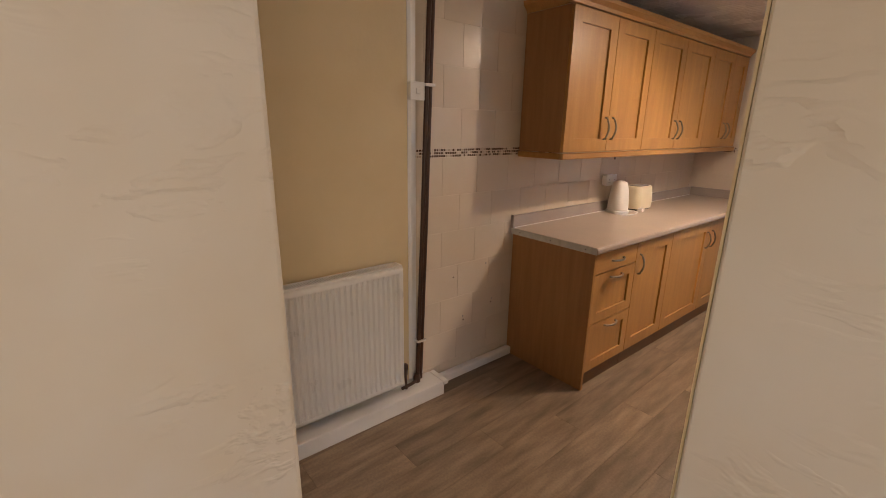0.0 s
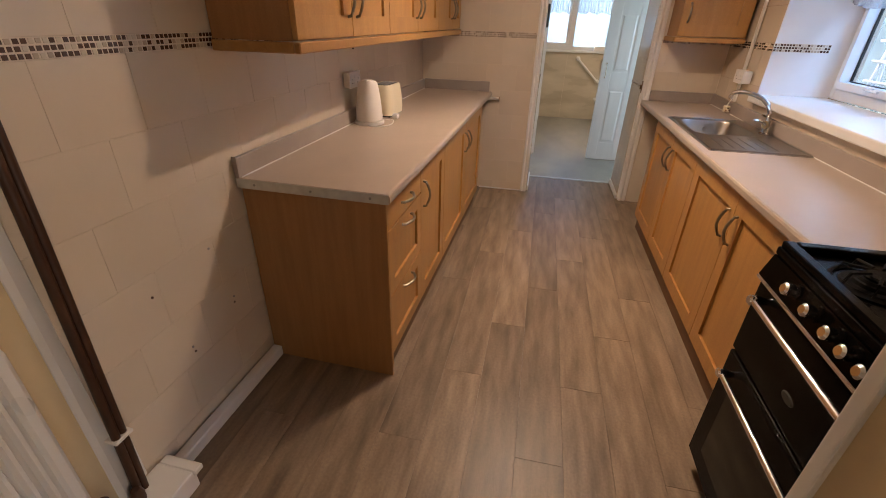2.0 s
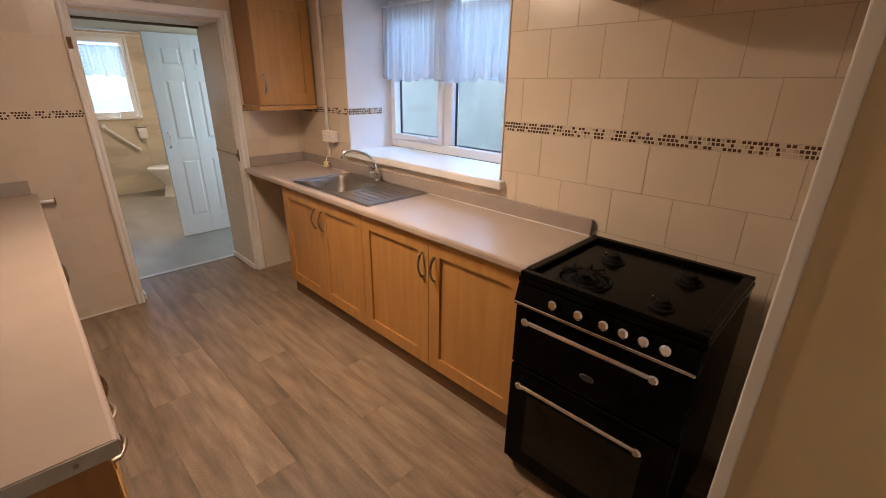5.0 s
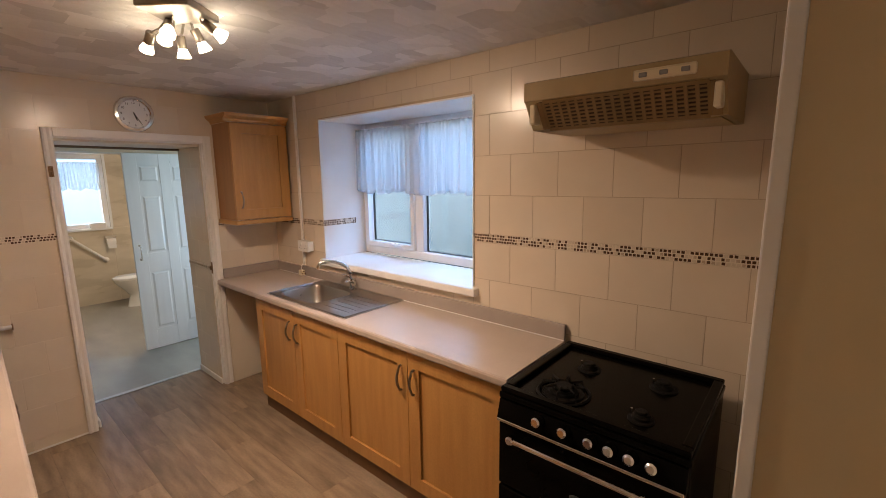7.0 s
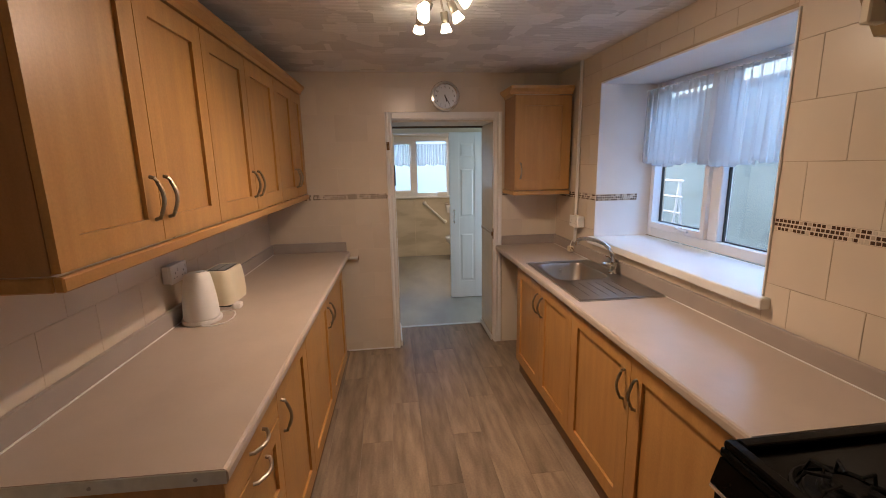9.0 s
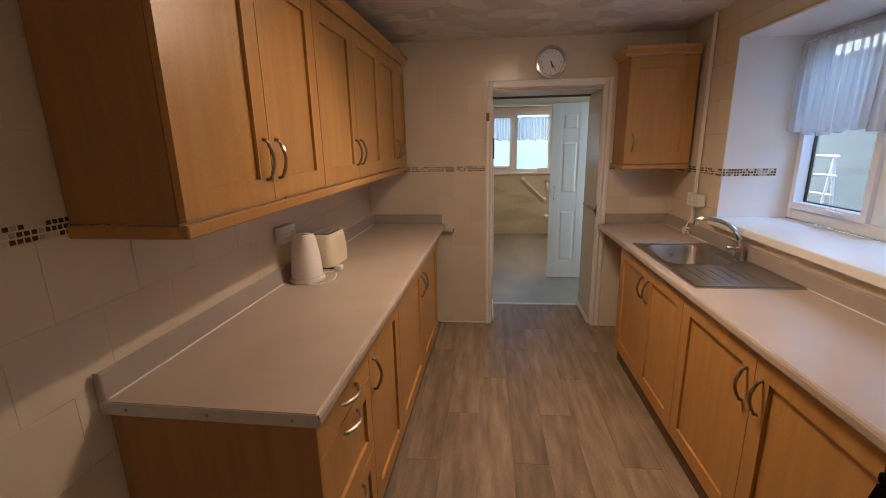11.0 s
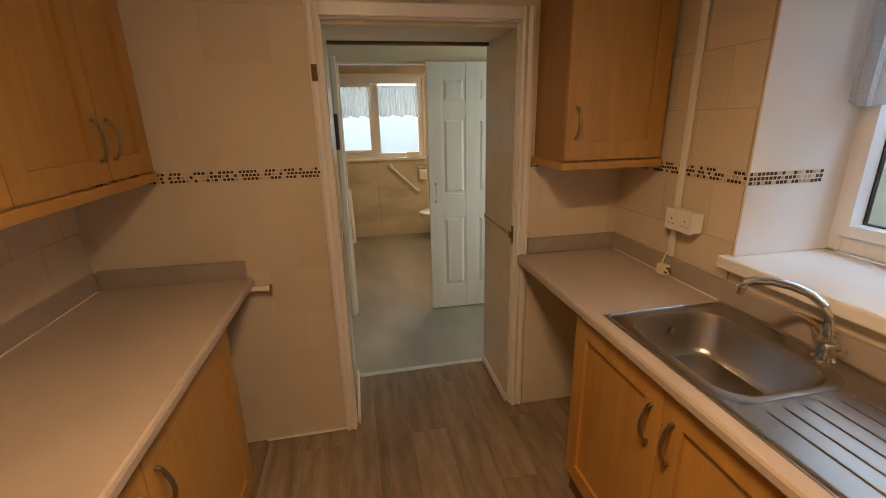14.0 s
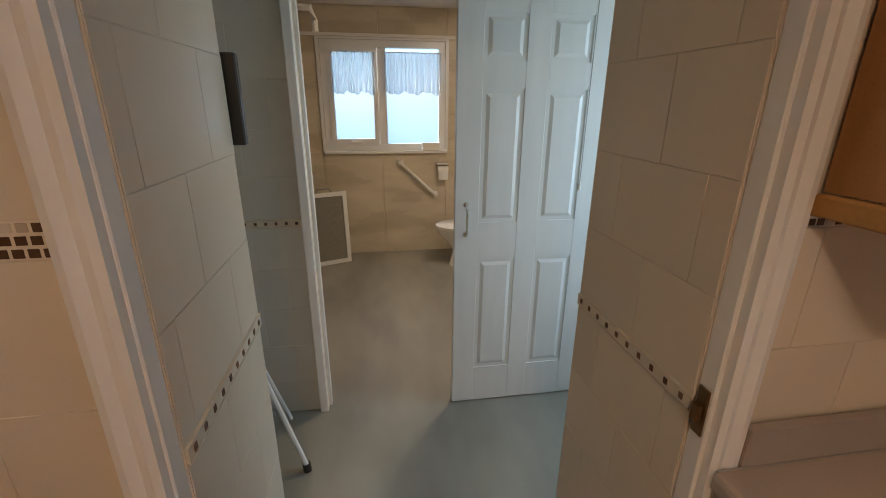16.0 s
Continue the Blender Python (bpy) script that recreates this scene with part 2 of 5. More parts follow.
def ceiling_material():
    m = bpy.data.materials.new("patterned_textured_ceiling")
    m.use_nodes = True
    n, l = m.node_tree.nodes, m.node_tree.links
    b = n["Principled BSDF"]
    b.inputs["Roughness"].default_value = 0.8
    geo = n.new("ShaderNodeNewGeometry")
    vo = n.new("ShaderNodeTexVoronoi")
    vo.distance = "CHEBYCHEV"
    vo.inputs["Scale"].default_value = 6.5
    l.new(geo.outputs["Position"], vo.inputs["Vector"])
    wa = n.new("ShaderNodeTexWave")
    wa.inputs["Scale"].default_value, wa.inputs["Distortion"].default_value = 7.0, 1.5
    add = n.new("ShaderNodeVectorMath")
    add.operation = "MULTIPLY_ADD"
    add.inputs[1].default_value = (6, 6, 6)
    l.new(vo.outputs["Color"], add.inputs[0])
    l.new(geo.outputs["Position"], add.inputs[2])
    l.new(add.outputs[0], wa.inputs["Vector"])
    sep = n.new("ShaderNodeSeparateColor")
    l.new(vo.outputs["Color"], sep.inputs[0])
    h = n.new("ShaderNodeMath")
    h.operation = "MULTIPLY_ADD"
    h.inputs[1].default_value = 0.35
    l.new(wa.outputs["Fac"], h.inputs[0])
    l.new(sep.outputs[0], h.inputs[2])
    bp = n.new("ShaderNodeBump")
    bp.inputs["Strength"].default_value, bp.inputs["Distance"].default_value = 0.6, 0.012
    l.new(h.outputs[0], bp.inputs["Height"])
    l.new(bp.outputs[0], b.inputs["Normal"])
    r = n.new("ShaderNodeValToRGB")
    r.color_ramp.elements[0].color, r.color_ramp.elements[1].color = (0.58, 0.545, 0.50, 1), (0.78, 0.745, 0.70, 1)
    l.new(sep.outputs[1], r.inputs[0])
    l.new(r.outputs[0], b.inputs["Base Color"])
    return m


CEIL = ceiling_material()


def glass_material(name, rough, tint=(1, 1, 1)):
    m = bpy.data.materials.new(name)
    m.use_nodes = True
    b = m.node_tree.nodes["Principled BSDF"]
    b.inputs["Base Color"].default_value = (*tint, 1)
    b.inputs["Transmission Weight"].default_value = 1.0
    b.inputs["Roughness"].default_value = rough
    b.inputs["IOR"].default_value = 1.45
    return m


GLASS = glass_material("clear_window_glass", 0.0)
FROST = glass_material("frosted_window_glass", 0.45, (0.42, 0.55, 0.64))


def net_material(name, hole):
    m = bpy.data.materials.new(name)
    m.use_nodes = True
    n, l = m.node_tree.nodes, m.node_tree.links
    b = n["Principled BSDF"]
    b.inputs["Base Color"].default_value, b.inputs["Roughness"].default_value = (0.80, 0.80, 0.80, 1), 0.9
    b.inputs["Transmission Weight"].default_value = 0.0
    tr = n.new("ShaderNodeBsdfTranslucent")
    tr.inputs[0].default_value = (0.8, 0.8, 0.8, 1)
    mx = n.new("ShaderNodeMixShader")
    mx.inputs[0].default_value = 0.55
    l.new(b.outputs[0], mx.inputs[1])
    l.new(tr.outputs[0], mx.inputs[2])
    cl = n.new("ShaderNodeBsdfTransparent")
    geo = n.new("ShaderNodeNewGeometry")
    no = n.new("ShaderNodeTexNoise")
    no.inputs["Scale"].default_value = 320.0
    l.new(geo.outputs["Position"], no.inputs["Vector"])
    mr = n.new("ShaderNodeMapRange")
    mr.inputs["From Min"].default_value, mr.inputs["From Max"].default_value = 0.40, 0.60
    mr.inputs["To Min"].default_value, mr.inputs["To Max"].default_value = hole, hole - 0.10
    l.new(no.outputs["Fac"], mr.inputs["Value"])
    m2 = n.new("ShaderNodeMixShader")
    l.new(mr.outputs[0], m2.inputs[0])
    l.new(mx.outputs[0], m2.inputs[1])
    l.new(cl.outputs[0], m2.inputs[2])
    l.new(m2.outputs[0], n["Material Output"].inputs[0])
    return m


NET = net_material("white_net_lace", 0.56)


def glow(name, color, strength):
    m = bpy.data.materials.new(name)
    m.use_nodes = True
    b = m.node_tree.nodes["Principled BSDF"]
    b.inputs["Emission Color"].default_value = (*color, 1)
    b.inputs["Emission Strength"].default_value = strength
    return m


BULB = glow("lit_bulb_glass", (1.0, 0.84, 0.62), 3.0)
LEAF = mat("hedge_leaf", (0.03, 0.055, 0.02), (0.06, 0.09, 0.035), 8, 0.6, vary=0.3, island=True)

# ---- mesh helpers ----


def finish(bm, name):
    me = bpy.data.meshes.new(name)
    bmesh.ops.recalc_face_normals(bm, faces=bm.faces)
    bm.to_mesh(me)
    bm.free()
    return me


def smooth(me):
    for p in me.polygons:
        p.use_smooth = True
    me.set_sharp_from_angle(angle=radians(40))


def box(x0, y0, z0, x1, y1, z1, bevel=0.0, seg=1, bm=None):
    bm = bm or bmesh.new()
    x0, x1, y0, y1, z0, z1 = min(x0, x1), max(x0, x1), min(y0, y1), max(y0, y1), min(z0, z1), max(z0, z1)
    r = bmesh.ops.create_cube(bm, size=1.0, matrix=Matrix.LocRotScale(
        ((x0 + x1) / 2, (y0 + y1) / 2, (z0 + z1) / 2), None, (x1 - x0, y1 - y0, z1 - z0)))
    if bevel:
        edges = {e for v in r["verts"] for e in v.link_edges}
        bmesh.ops.bevel(bm, geom=list(edges), offset=bevel, segments=seg, affect="EDGES", profile=0.5)
    return bm


def rod(p, q, r, seg=12, bm=None, r2=None):
    bm = bm or bmesh.new()
    p, q = Vector(p), Vector(q)
    d = q - p
    m = Matrix.Translation((p + q) / 2) @ d.to_track_quat("Z", "Y").to_matrix().to_4x4()
    bmesh.ops.create_cone(bm, cap_ends=True, segments=seg, radius1=r, radius2=r if r2 is None else r2, depth=d.length, matrix=m)
    return bm


def tube(points, r, seg=8, bm=None):
    """A round bar along a polyline, one continuous skin."""
    bm = bm or bmesh.new()
    pts = [Vector(p) for p in points]
    rings = []
    for i, p in enumerate(pts):
        d = (pts[min(i + 1, len(pts) - 1)] - pts[max(i - 1, 0)]).normalized()
        up = Vector((0, 0, 1)) if abs(d.z) < 0.9 else Vector((1, 0, 0))
        a = d.cross(up).normalized()
        b = d.cross(a).normalized()
        rings.append([bm.verts.new(p + r * (math.cos(t) * a + math.sin(t) * b)) for t in (2 * math.pi * k / seg for k in range(seg))])
    for u, v in zip(rings, rings[1:]):
        for k in range(seg):
            bm.faces.new((u[k], u[(k + 1) % seg], v[(k + 1) % seg], v[k]))
    bm.faces.new(rings[0])
    bm.faces.new(rings[-1][::-1])
    return bm


def lathe(profile, seg=24, bm=None, m=Matrix()):
    """Turns (radius, height) pairs round z."""
    bm = bm or bmesh.new()
    rings = []
    for r, z in profile:
        if r < 1e-5:
            rings.append([bm.verts.new(m @ Vector((0, 0, z)))])
        else:
            rings.append([bm.verts.new(m @ Vector((r * math.cos(2 * math.pi * k / seg), r * math.sin(2 * math.pi * k / seg), z))) for k in range(seg)])
    for a, b in zip(rings, rings[1:]):
        for k in range(seg):
            j = (k + 1) % seg
            if len(a) == 1 and len(b) > 1:
                bm.faces.new((a[0], b[k], b[j]))
            elif len(b) == 1 and len(a) > 1:
                bm.faces.new((a[k], a[j], b[0]))
            elif len(a) > 1:
                bm.faces.new((a[k], a[j], b[j], b[k]))
    return bm


def prism(poly, axis, a, b, bm=None):
    """A polygon in the plane across axis ('x': (y, z) pairs, 'y': (x, z), 'z': (x, y)), drawn out from a to b."""
    bm = bm or bmesh.new()
    put = {"x": lambda u, v, w: (w, u, v), "y": lambda u, v, w: (u, w, v), "z": lambda u, v, w: (u, v, w)}[axis]
    lo = [bm.verts.new(put(u, v, a)) for u, v in poly]
    hi = [bm.verts.new(put(u, v, b)) for u, v in poly]
    bm.faces.new(lo[::-1])
    bm.faces.new(hi)
    for k in range(len(poly)):
        j = (k + 1) % len(poly)
        bm.faces.new((lo[k], lo[j], hi[j], hi[k]))
    return bm


def part(name, bm, material, parent=None, label="", soft=False):
    me = finish(bm, name)
    me.materials.append(material)
    if soft:
        smooth(me)
    ob = new(name, me)
    if parent:
        ob.parent = parent
    if label:
        ob["label"] = label
    return ob


def thing(name, label, category, group="", m=None, kind=""):
    ob = tagged(new(name), label, category, group, kind)
    ob.empty_display_size = 0.1
    if m is not None:
        ob.matrix_world = m
    return ob


def solid(name, bm, material, label, category, kind="", m=None, group="", soft=False):
    ob = tagged(part(name, bm, material, soft=soft), label, category, group, kind)
    if m is not None:
        ob.matrix_world = m
    return ob


# The left-hand wall and all that stands on it run slightly askew.
LEFT_Y = 2.17
LEFT = Matrix.Translation((2.53, LEFT_Y, 0)) @ Matrix.Rotation(radians(-1.45), 4, "Z") @ Matrix.Translation((-2.53, -LEFT_Y, 0))
RIGHT_Y, FAR_X, CEIL_Z = -0.36, 5.185, 2.345

# ---- structure ----


def wall_with_hole(axis, a, b, u0, u1, z0, z1, hole):
    """A wall along axis, thick from a to b, with one opening (u0, u1, z0, z1) through it."""
    h0, h1, k0, k1 = hole
    bm = bmesh.new()
    for p, q, r, s in ((u0, h0, z0, z1), (h1, u1, z0, z1), (h0, h1, z0, k0), (h0, h1, k1, z1)):
        if q - p > 1e-4 and s - r > 1e-4:
            box(*((p, a, r, q, b, s) if axis == "x" else (a, p, r, b, q, s)), bm=bm)
    return bm


S = "structure"
WIN = (2.99, 4.442, 1.045, 2.14)
WIN_Y = -0.76
DOOR = (0.185, 1.085, 0.0, 1.995)
BWIN = (0.045, 1.205, 1.06, 2.05)
wall_left = solid("wall_left", box(-0.2, LEFT_Y, 0, 5.6, LEFT_Y + 0.15, 2.5), GROUT, "long kitchen wall, cream tiles beside yellow paint", "wall", S, LEFT)
wall_right = solid("wall_right", wall_with_hole("x", RIGHT_Y, WIN_Y - 0.12, 1.5, 5.64, 0, 2.5, WIN), DARKGROUT, "thick kitchen outer wall with a deep window opening", "wall", S)
wall_far = solid("wall_far", wall_with_hole("y", FAR_X, 5.67, -0.36, 2.2, 0, 2.5, DOOR), GROUT, "thick tiled kitchen wall with a doorway", "wall", S)
we = solid("wall_end", box(1.148, -0.88, 0, 1.618, 0.572, 2.5, 0.006, 2), ARTEX, "white textured wall end beside the cooker", "wall", S)
part("plaster_skin", box(1.152, 0.5722, 0, 1.596, 0.577, CEIL_Z), YELLOW, we, "cream yellow painted plaster")
part("corner_bead", box(1.5965, 0.5722, 0, 1.626, 0.585, CEIL_Z, 0.004, 2), WHITE, we, "white painted corner strip")
solid("wall_block", box(-1.6, 1.27, 0, 0.709, 2.5, 2.5, 0.012, 2), ARTEX, "white textured wall corner beside the radiator", "wall", S)
solid("wall_back", box(-1.75, -1.6, 0, -1.6, 1.27, 2.5), ARTEX, "white textured wall of the entry room", "wall", S)
# the opening is assumed, out of view, and only holds the added entry lamp
solid("wall_side", wall_with_hole("x", -1.75, -1.6, -1.75, 1.17, 0, 2.5, (-1.1, 0.4, 0.9, 2.0)), ARTEX, "white textured wall of the entry room", "wall", S)
solid("wall_entry", box(1.17, -1.75, 0, 1.3, -0.88, 2.5), ARTEX, "white textured wall of the entry room", "wall", S)
ground_slab = solid("floor", box(-1.75, -1.75, -0.1, 5.655, 2.5, -0.003), FLOORBACK, "grey-brown oak plank vinyl kitchen floor", "floor", S)
solid("ceiling", box(1.3, -0.88, CEIL_Z, 5.67, 2.5, CEIL_Z + 0.1, bm=box(-1.75, -1.75, CEIL_Z, 1.3, 2.5, CEIL_Z + 0.1)), CEIL, "off-white ceiling with a patchy combed texture", "ceiling", S)
# lobby and bathroom
solid("floor_lobby", box(5.655, -1.2, -0.1, 9.1, 2.4, 0.0), VINYL, "grey speckled sheet vinyl floor, scuffed", "floor", S)
solid("ceiling_lobby", box(5.67, -1.2, 2.24, 6.58, 2.4, 2.34), PLASTER, "cream painted lobby ceiling", "ceiling", S)
solid("ceiling_bathroom", box(6.70, -1.2, 2.33, 9.3, 2.4, 2.43), WHITE, "white bathroom ceiling", "ceiling", S)
solid("wall_lobby_left", box(5.67, 2.0, 0, 6.58, 2.15, 2.34), LOBBYTILE, "tiled lobby side wall", "wall", S)
solid("wall_lobby_right", wall_with_hole("x", -1.1, -0.95, 5.67, 6.58, 0, 2.34, (5.82, 6.42, 0.8, 1.9)), LOBBYTILE, "tiled lobby side wall", "wall", S)
solid("wall_lobby_back", wall_with_hole("y", 5.672, 5.69, -0.95, 2.0, 0, 2.24, (0.185, 1.085, 0, 2.0)), PLASTER, "cream lobby wall", "wall", S)
wall_bath = solid("wall_bath", wall_with_hole("y", 6.58, 6.70, -1.1, 2.15, 0, 2.34, (0.15, 1.045, 0, 1.97)), GROUT, "wall between lobby and bathroom with a sliding door", "wall", S)
solid("wall_bath_left", box(6.70, 1.75, 0, 9.05, 1.9, 2.34), MARBLE, "beige marbled bathroom wall panels", "wall", S)
solid("wall_bath_right", box(6.70, -0.95, 0, 9.05, -0.8, 2.34), MARBLE, "beige marbled bathroom wall panels", "wall", S)
wall_window = solid("wall_bath_window", wall_with_hole("y", 9.055, 9.20, -1.1, 2.1, 0, 2.34, BWIN), GROUT, "bathroom window wall in beige marbled panels", "wall", S)
edges = [-0.8, 0.035, 0.672, 1.24, 1.75]
for a, b in zip(edges, edges[1:]):
    for z0, z1 in ((0.0, BWIN[2] - 0.01), (BWIN[2] - 0.01, BWIN[3] + 0.01), (BWIN[3] + 0.01, 2.33)):
        mid = BWIN[2] < (z0 + z1) / 2 < BWIN[3]
        if mid and a >= 0.03 and b <= 1.25:
            continue
        part("panel", box(9.045, a + 0.003, z0, 9.055, b - 0.003, z1 - 0.004, 0.001), MARBLE, wall_window)
solid("trim", box(9.03, -0.8, 2.075, 9.045, 1.75, 2.10), WHITE, "white trim strip above the bathroom window", "trim", S)

# kitchen doorway: lining, architrave, skirting, threshold
frame_w = thing("door_1", "white painted door frame, no door, chipped edges", "door frame", kind=S)
part("lining", box(FAR_X - 0.004, 1.062, 0, 5.218, 1.083, 1.975, 0.002), WHITE, frame_w)
part("lining", box(FAR_X - 0.004, 0.187, 0, 5.218, 0.208, 1.975, 0.002), WHITE, frame_w)
part("lining", box(FAR_X - 0.004, 0.187, 1.975, 5.218, 1.083, 1.993, 0.002), WHITE, frame_w)
for y0, y1 in ((1.066, 1.118), (0.143, 0.200)):
    part("architrave", prism([(FAR_X - 0.022, y0), (FAR_X - 0.024, y0 + 0.012), (FAR_X - 0.018, (y0 + y1) / 2), (FAR_X - 0.026, y1 - 0.012), (FAR_X - 0.022, y1), (FAR_X, y1), (FAR_X, y0)], "z", 0, 2.035), WHITE, frame_w)
part("architrave", box(FAR_X - 0.024, 0.2005, 1.982, FAR_X, 1.0655, 2.035, 0.004), WHITE, frame_w)
part("soffit", box(5.219, 0.21, 1.96, 5.67, 1.06, 1.992), PLASTER, frame_w)
part("beam", box(5.63, 0.205, 1.944, 5.672, 1.065, 1.962, 0.003), BEAM, frame_w, "brown timber edge of the lining")
for y0, y1 in ((1.042, 1.056), (0.213, 0.227)):
    part("skirting", box(5.20, y0, 0, 5.655, y1, 0.05, 0.004), WHITE, frame_w)
part("sealant", box(FAR_X - 0.014, 1.12, 0.0, FAR_X - 0.0065, 1.52, 0.012, 0.002), WHITE, frame_w)
part("threshold", box(5.64, 0.215, 0.0, 5.68, 1.055, 0.007, 0.003), ALU, frame_w, "worn pale metal threshold strip")
lb = thing("door_2", "white painted bathroom door frame", "door frame", kind=S)
part("jamb", box(6.55, 1.045, 0, 6.71, 1.085, 2.0, 0.004), WHITE, lb)
part("stop", box(6.60, 1.03, 0, 6.63, 1.045, 1.97, 0.002), WHITE, lb)
part("head", box(6.60, 0.15, 1.955, 6.71, 1.045, 1.97, 0.002), WHITE, lb)

# yellow plaster panel, pipe chase and boxed skirting on the left wall
solid("plaster_left", box(0.60, LEFT_Y - 0.012, 0, 1.70, LEFT_Y, 2.5), YELLOW, "cream yellow painted plaster wall", "wall", S, LEFT)
ch = thing("pipe_chase", "rough white painted chase beside the pipes", "trim", m=LEFT, kind=S)
part("strip", prism([(1.695, LEFT_Y), (1.70, LEFT_Y - 0.016), (1.715, LEFT_Y - 0.022), (1.745, LEFT_Y - 0.019), (1.752, LEFT_Y - 0.006), (1.757, LEFT_Y)], "z", 0.1, 2.4), WHITE, ch)
part("strip", box(1.771, LEFT_Y - 0.014, 0.10, 1.80, LEFT_Y - 0.0065, 0.616, 0.003), WHITE, ch)
bx = thing("baseboard", "white boxed-in skirting with chipped paint", "skirting", m=LEFT, kind=S)
part("box_front", box(0.6, LEFT_Y - 0.142, 0, 1.862, LEFT_Y - 0.013, 0.075, 0.004), WHITE, bx)
part("box_top", box(0.6, LEFT_Y - 0.155, 0.0755, 1.842, LEFT_Y - 0.013, 0.10, 0.004), WHITE, bx)
part("box_end", box(1.843, LEFT_Y - 0.160, 0.0755, 1.88, LEFT_Y - 0.013, 0.098, 0.004), WHITE, bx)
part("skirting", box(1.88, LEFT_Y - 0.055, 0, 2.535, LEFT_Y - 0.008, 0.055, 0.006), WHITE, bx)

# ---- windows ----
w1 = thing("window_1", "white plastic kitchen window in a deep reveal", "window", kind=S)
x0, x1, z0, z1 = WIN
y = WIN_Y
part("window_sill", box(x0 - 0.03, y + 0.002, z0 - 0.012, x1 + 0.03, RIGHT_Y + 0.045, z0 + 0.035, 0.008, 2), WHITE, w1, "deep white painted sill")
FR = 0.045
part("window_frame", box(x0, y - 0.07, z0 + 0.036, x0 + FR, y, z1, 0.006), UPVC, w1)
part("window_frame", box(x1 - FR, y - 0.07, z0 + 0.036, x1, y, z1, 0.006), UPVC, w1)
part("window_frame", box(x0 + FR, y - 0.07, z1 - FR, x1 - FR, y, z1, 0.006), UPVC, w1)
part("window_frame", box(x0 + FR, y - 0.07, z0 + 0.036, x1 - FR, y, z0 + 0.10, 0.006), UPVC, w1)
xm = 3.795
part("mullion", box(xm - 0.04, y - 0.07, z0 + 0.10, xm + 0.04, y + 0.004, z1 - FR, 0.006), UPVC, w1)
sash = part("sash", wall_with_hole("x", y - 0.05, y + 0.022, xm + 0.042, x1 - FR - 0.002, z0 + 0.102, z1 - FR - 0.002, (xm + 0.078, x1 - FR - 0.036, z0 + 0.142, z1 - FR - 0.036)), UPVC, w1)
part("gasket", wall_with_hole("x", y - 0.052, y - 0.034, xm + 0.0785, x1 - FR - 0.0365, z0 + 0.1425, z1 - FR - 0.0365, (xm + 0.084, x1 - FR - 0.042, z0 + 0.148, z1 - FR - 0.042)), BLACKP, sash)
part("gasket", wall_with_hole("x", y - 0.052, y - 0.034, x0 + FR + 0.0005, xm - 0.0405, z0 + 0.1005, z1 - FR - 0.0005, (x0 + FR + 0.007, xm - 0.047, z0 + 0.107, z1 - FR - 0.007)), BLACKP, w1)
for a, b, k in ((x0 + FR + 0.006, xm - 0.046, 0.106), (xm + 0.083, x1 - FR - 0.041, 0.147)):
    pane = part("pane", box(a, y - 0.045, z0 + k, b, y - 0.041, z1 - FR - k + 0.11), GLASS, w1)
    pane.visible_shadow = False
hd = part("handle", box(4.02, y + 0.022, z0 + 0.125, 4.09, y + 0.034, z0 + 0.15, 0.004), UPVC, sash, "white lever handle")
part("lever", tube([(4.05, y + 0.034, z0 + 0.138), (4.05, y + 0.055, z0 + 0.138), (4.02, y + 0.06, z0 + 0.137), (3.93, y + 0.058, z0 + 0.133)], 0.008), UPVC, hd)

w2 = thing("window_2", "white plastic bathroom window with frosted panes", "window", kind=S)
a0, a1, c0, c1 = BWIN
part("window_frame", wall_with_hole("y", 9.06, 9.13, a0, a1, c0, c1, (a0 + 0.06, a1 - 0.06, c0 + 0.06, c1 - 0.06)), UPVC, w2)
am = 0.650
part("mullion", box(9.055, am - 0.04, c0 + 0.06, 9.13, am + 0.04, c1 - 0.06, 0.004), UPVC, w2)
sash = part("sash", wall_with_hole("y", 9.04, 9.1, am + 0.042, a1 - 0.062, c0 + 0.062, c1 - 0.062, (am + 0.085, a1 - 0.105, c0 + 0.11, c1 - 0.105)), UPVC, w2)
part("handle", box(9.015, 0.86, c0 + 0.072, 9.04, 0.96, c0 + 0.092, 0.004), UPVC, sash)
part("window_sill", box(9., a0 - 0.02, c0 - 0.03, 9.06, a1 + 0.02, c0, 0.005), UPVC, w2)
part("casing", wall_with_hole("y", 9.025, 9.045, a0 - 0.03, a1 + 0.03, c0 + 0.002, c1 + 0.02, (a0, a1, c0 + 0.002, c1)), UPVC, w2)
for a, b in ((a0 + 0.06, am - 0.04), (am + 0.085, a1 - 0.105)):
    p = part("pane", box(9.09, a, c0 + 0.06, 9.094, b, c1 - 0.06), FROST, w2)
    p.visible_shadow = False


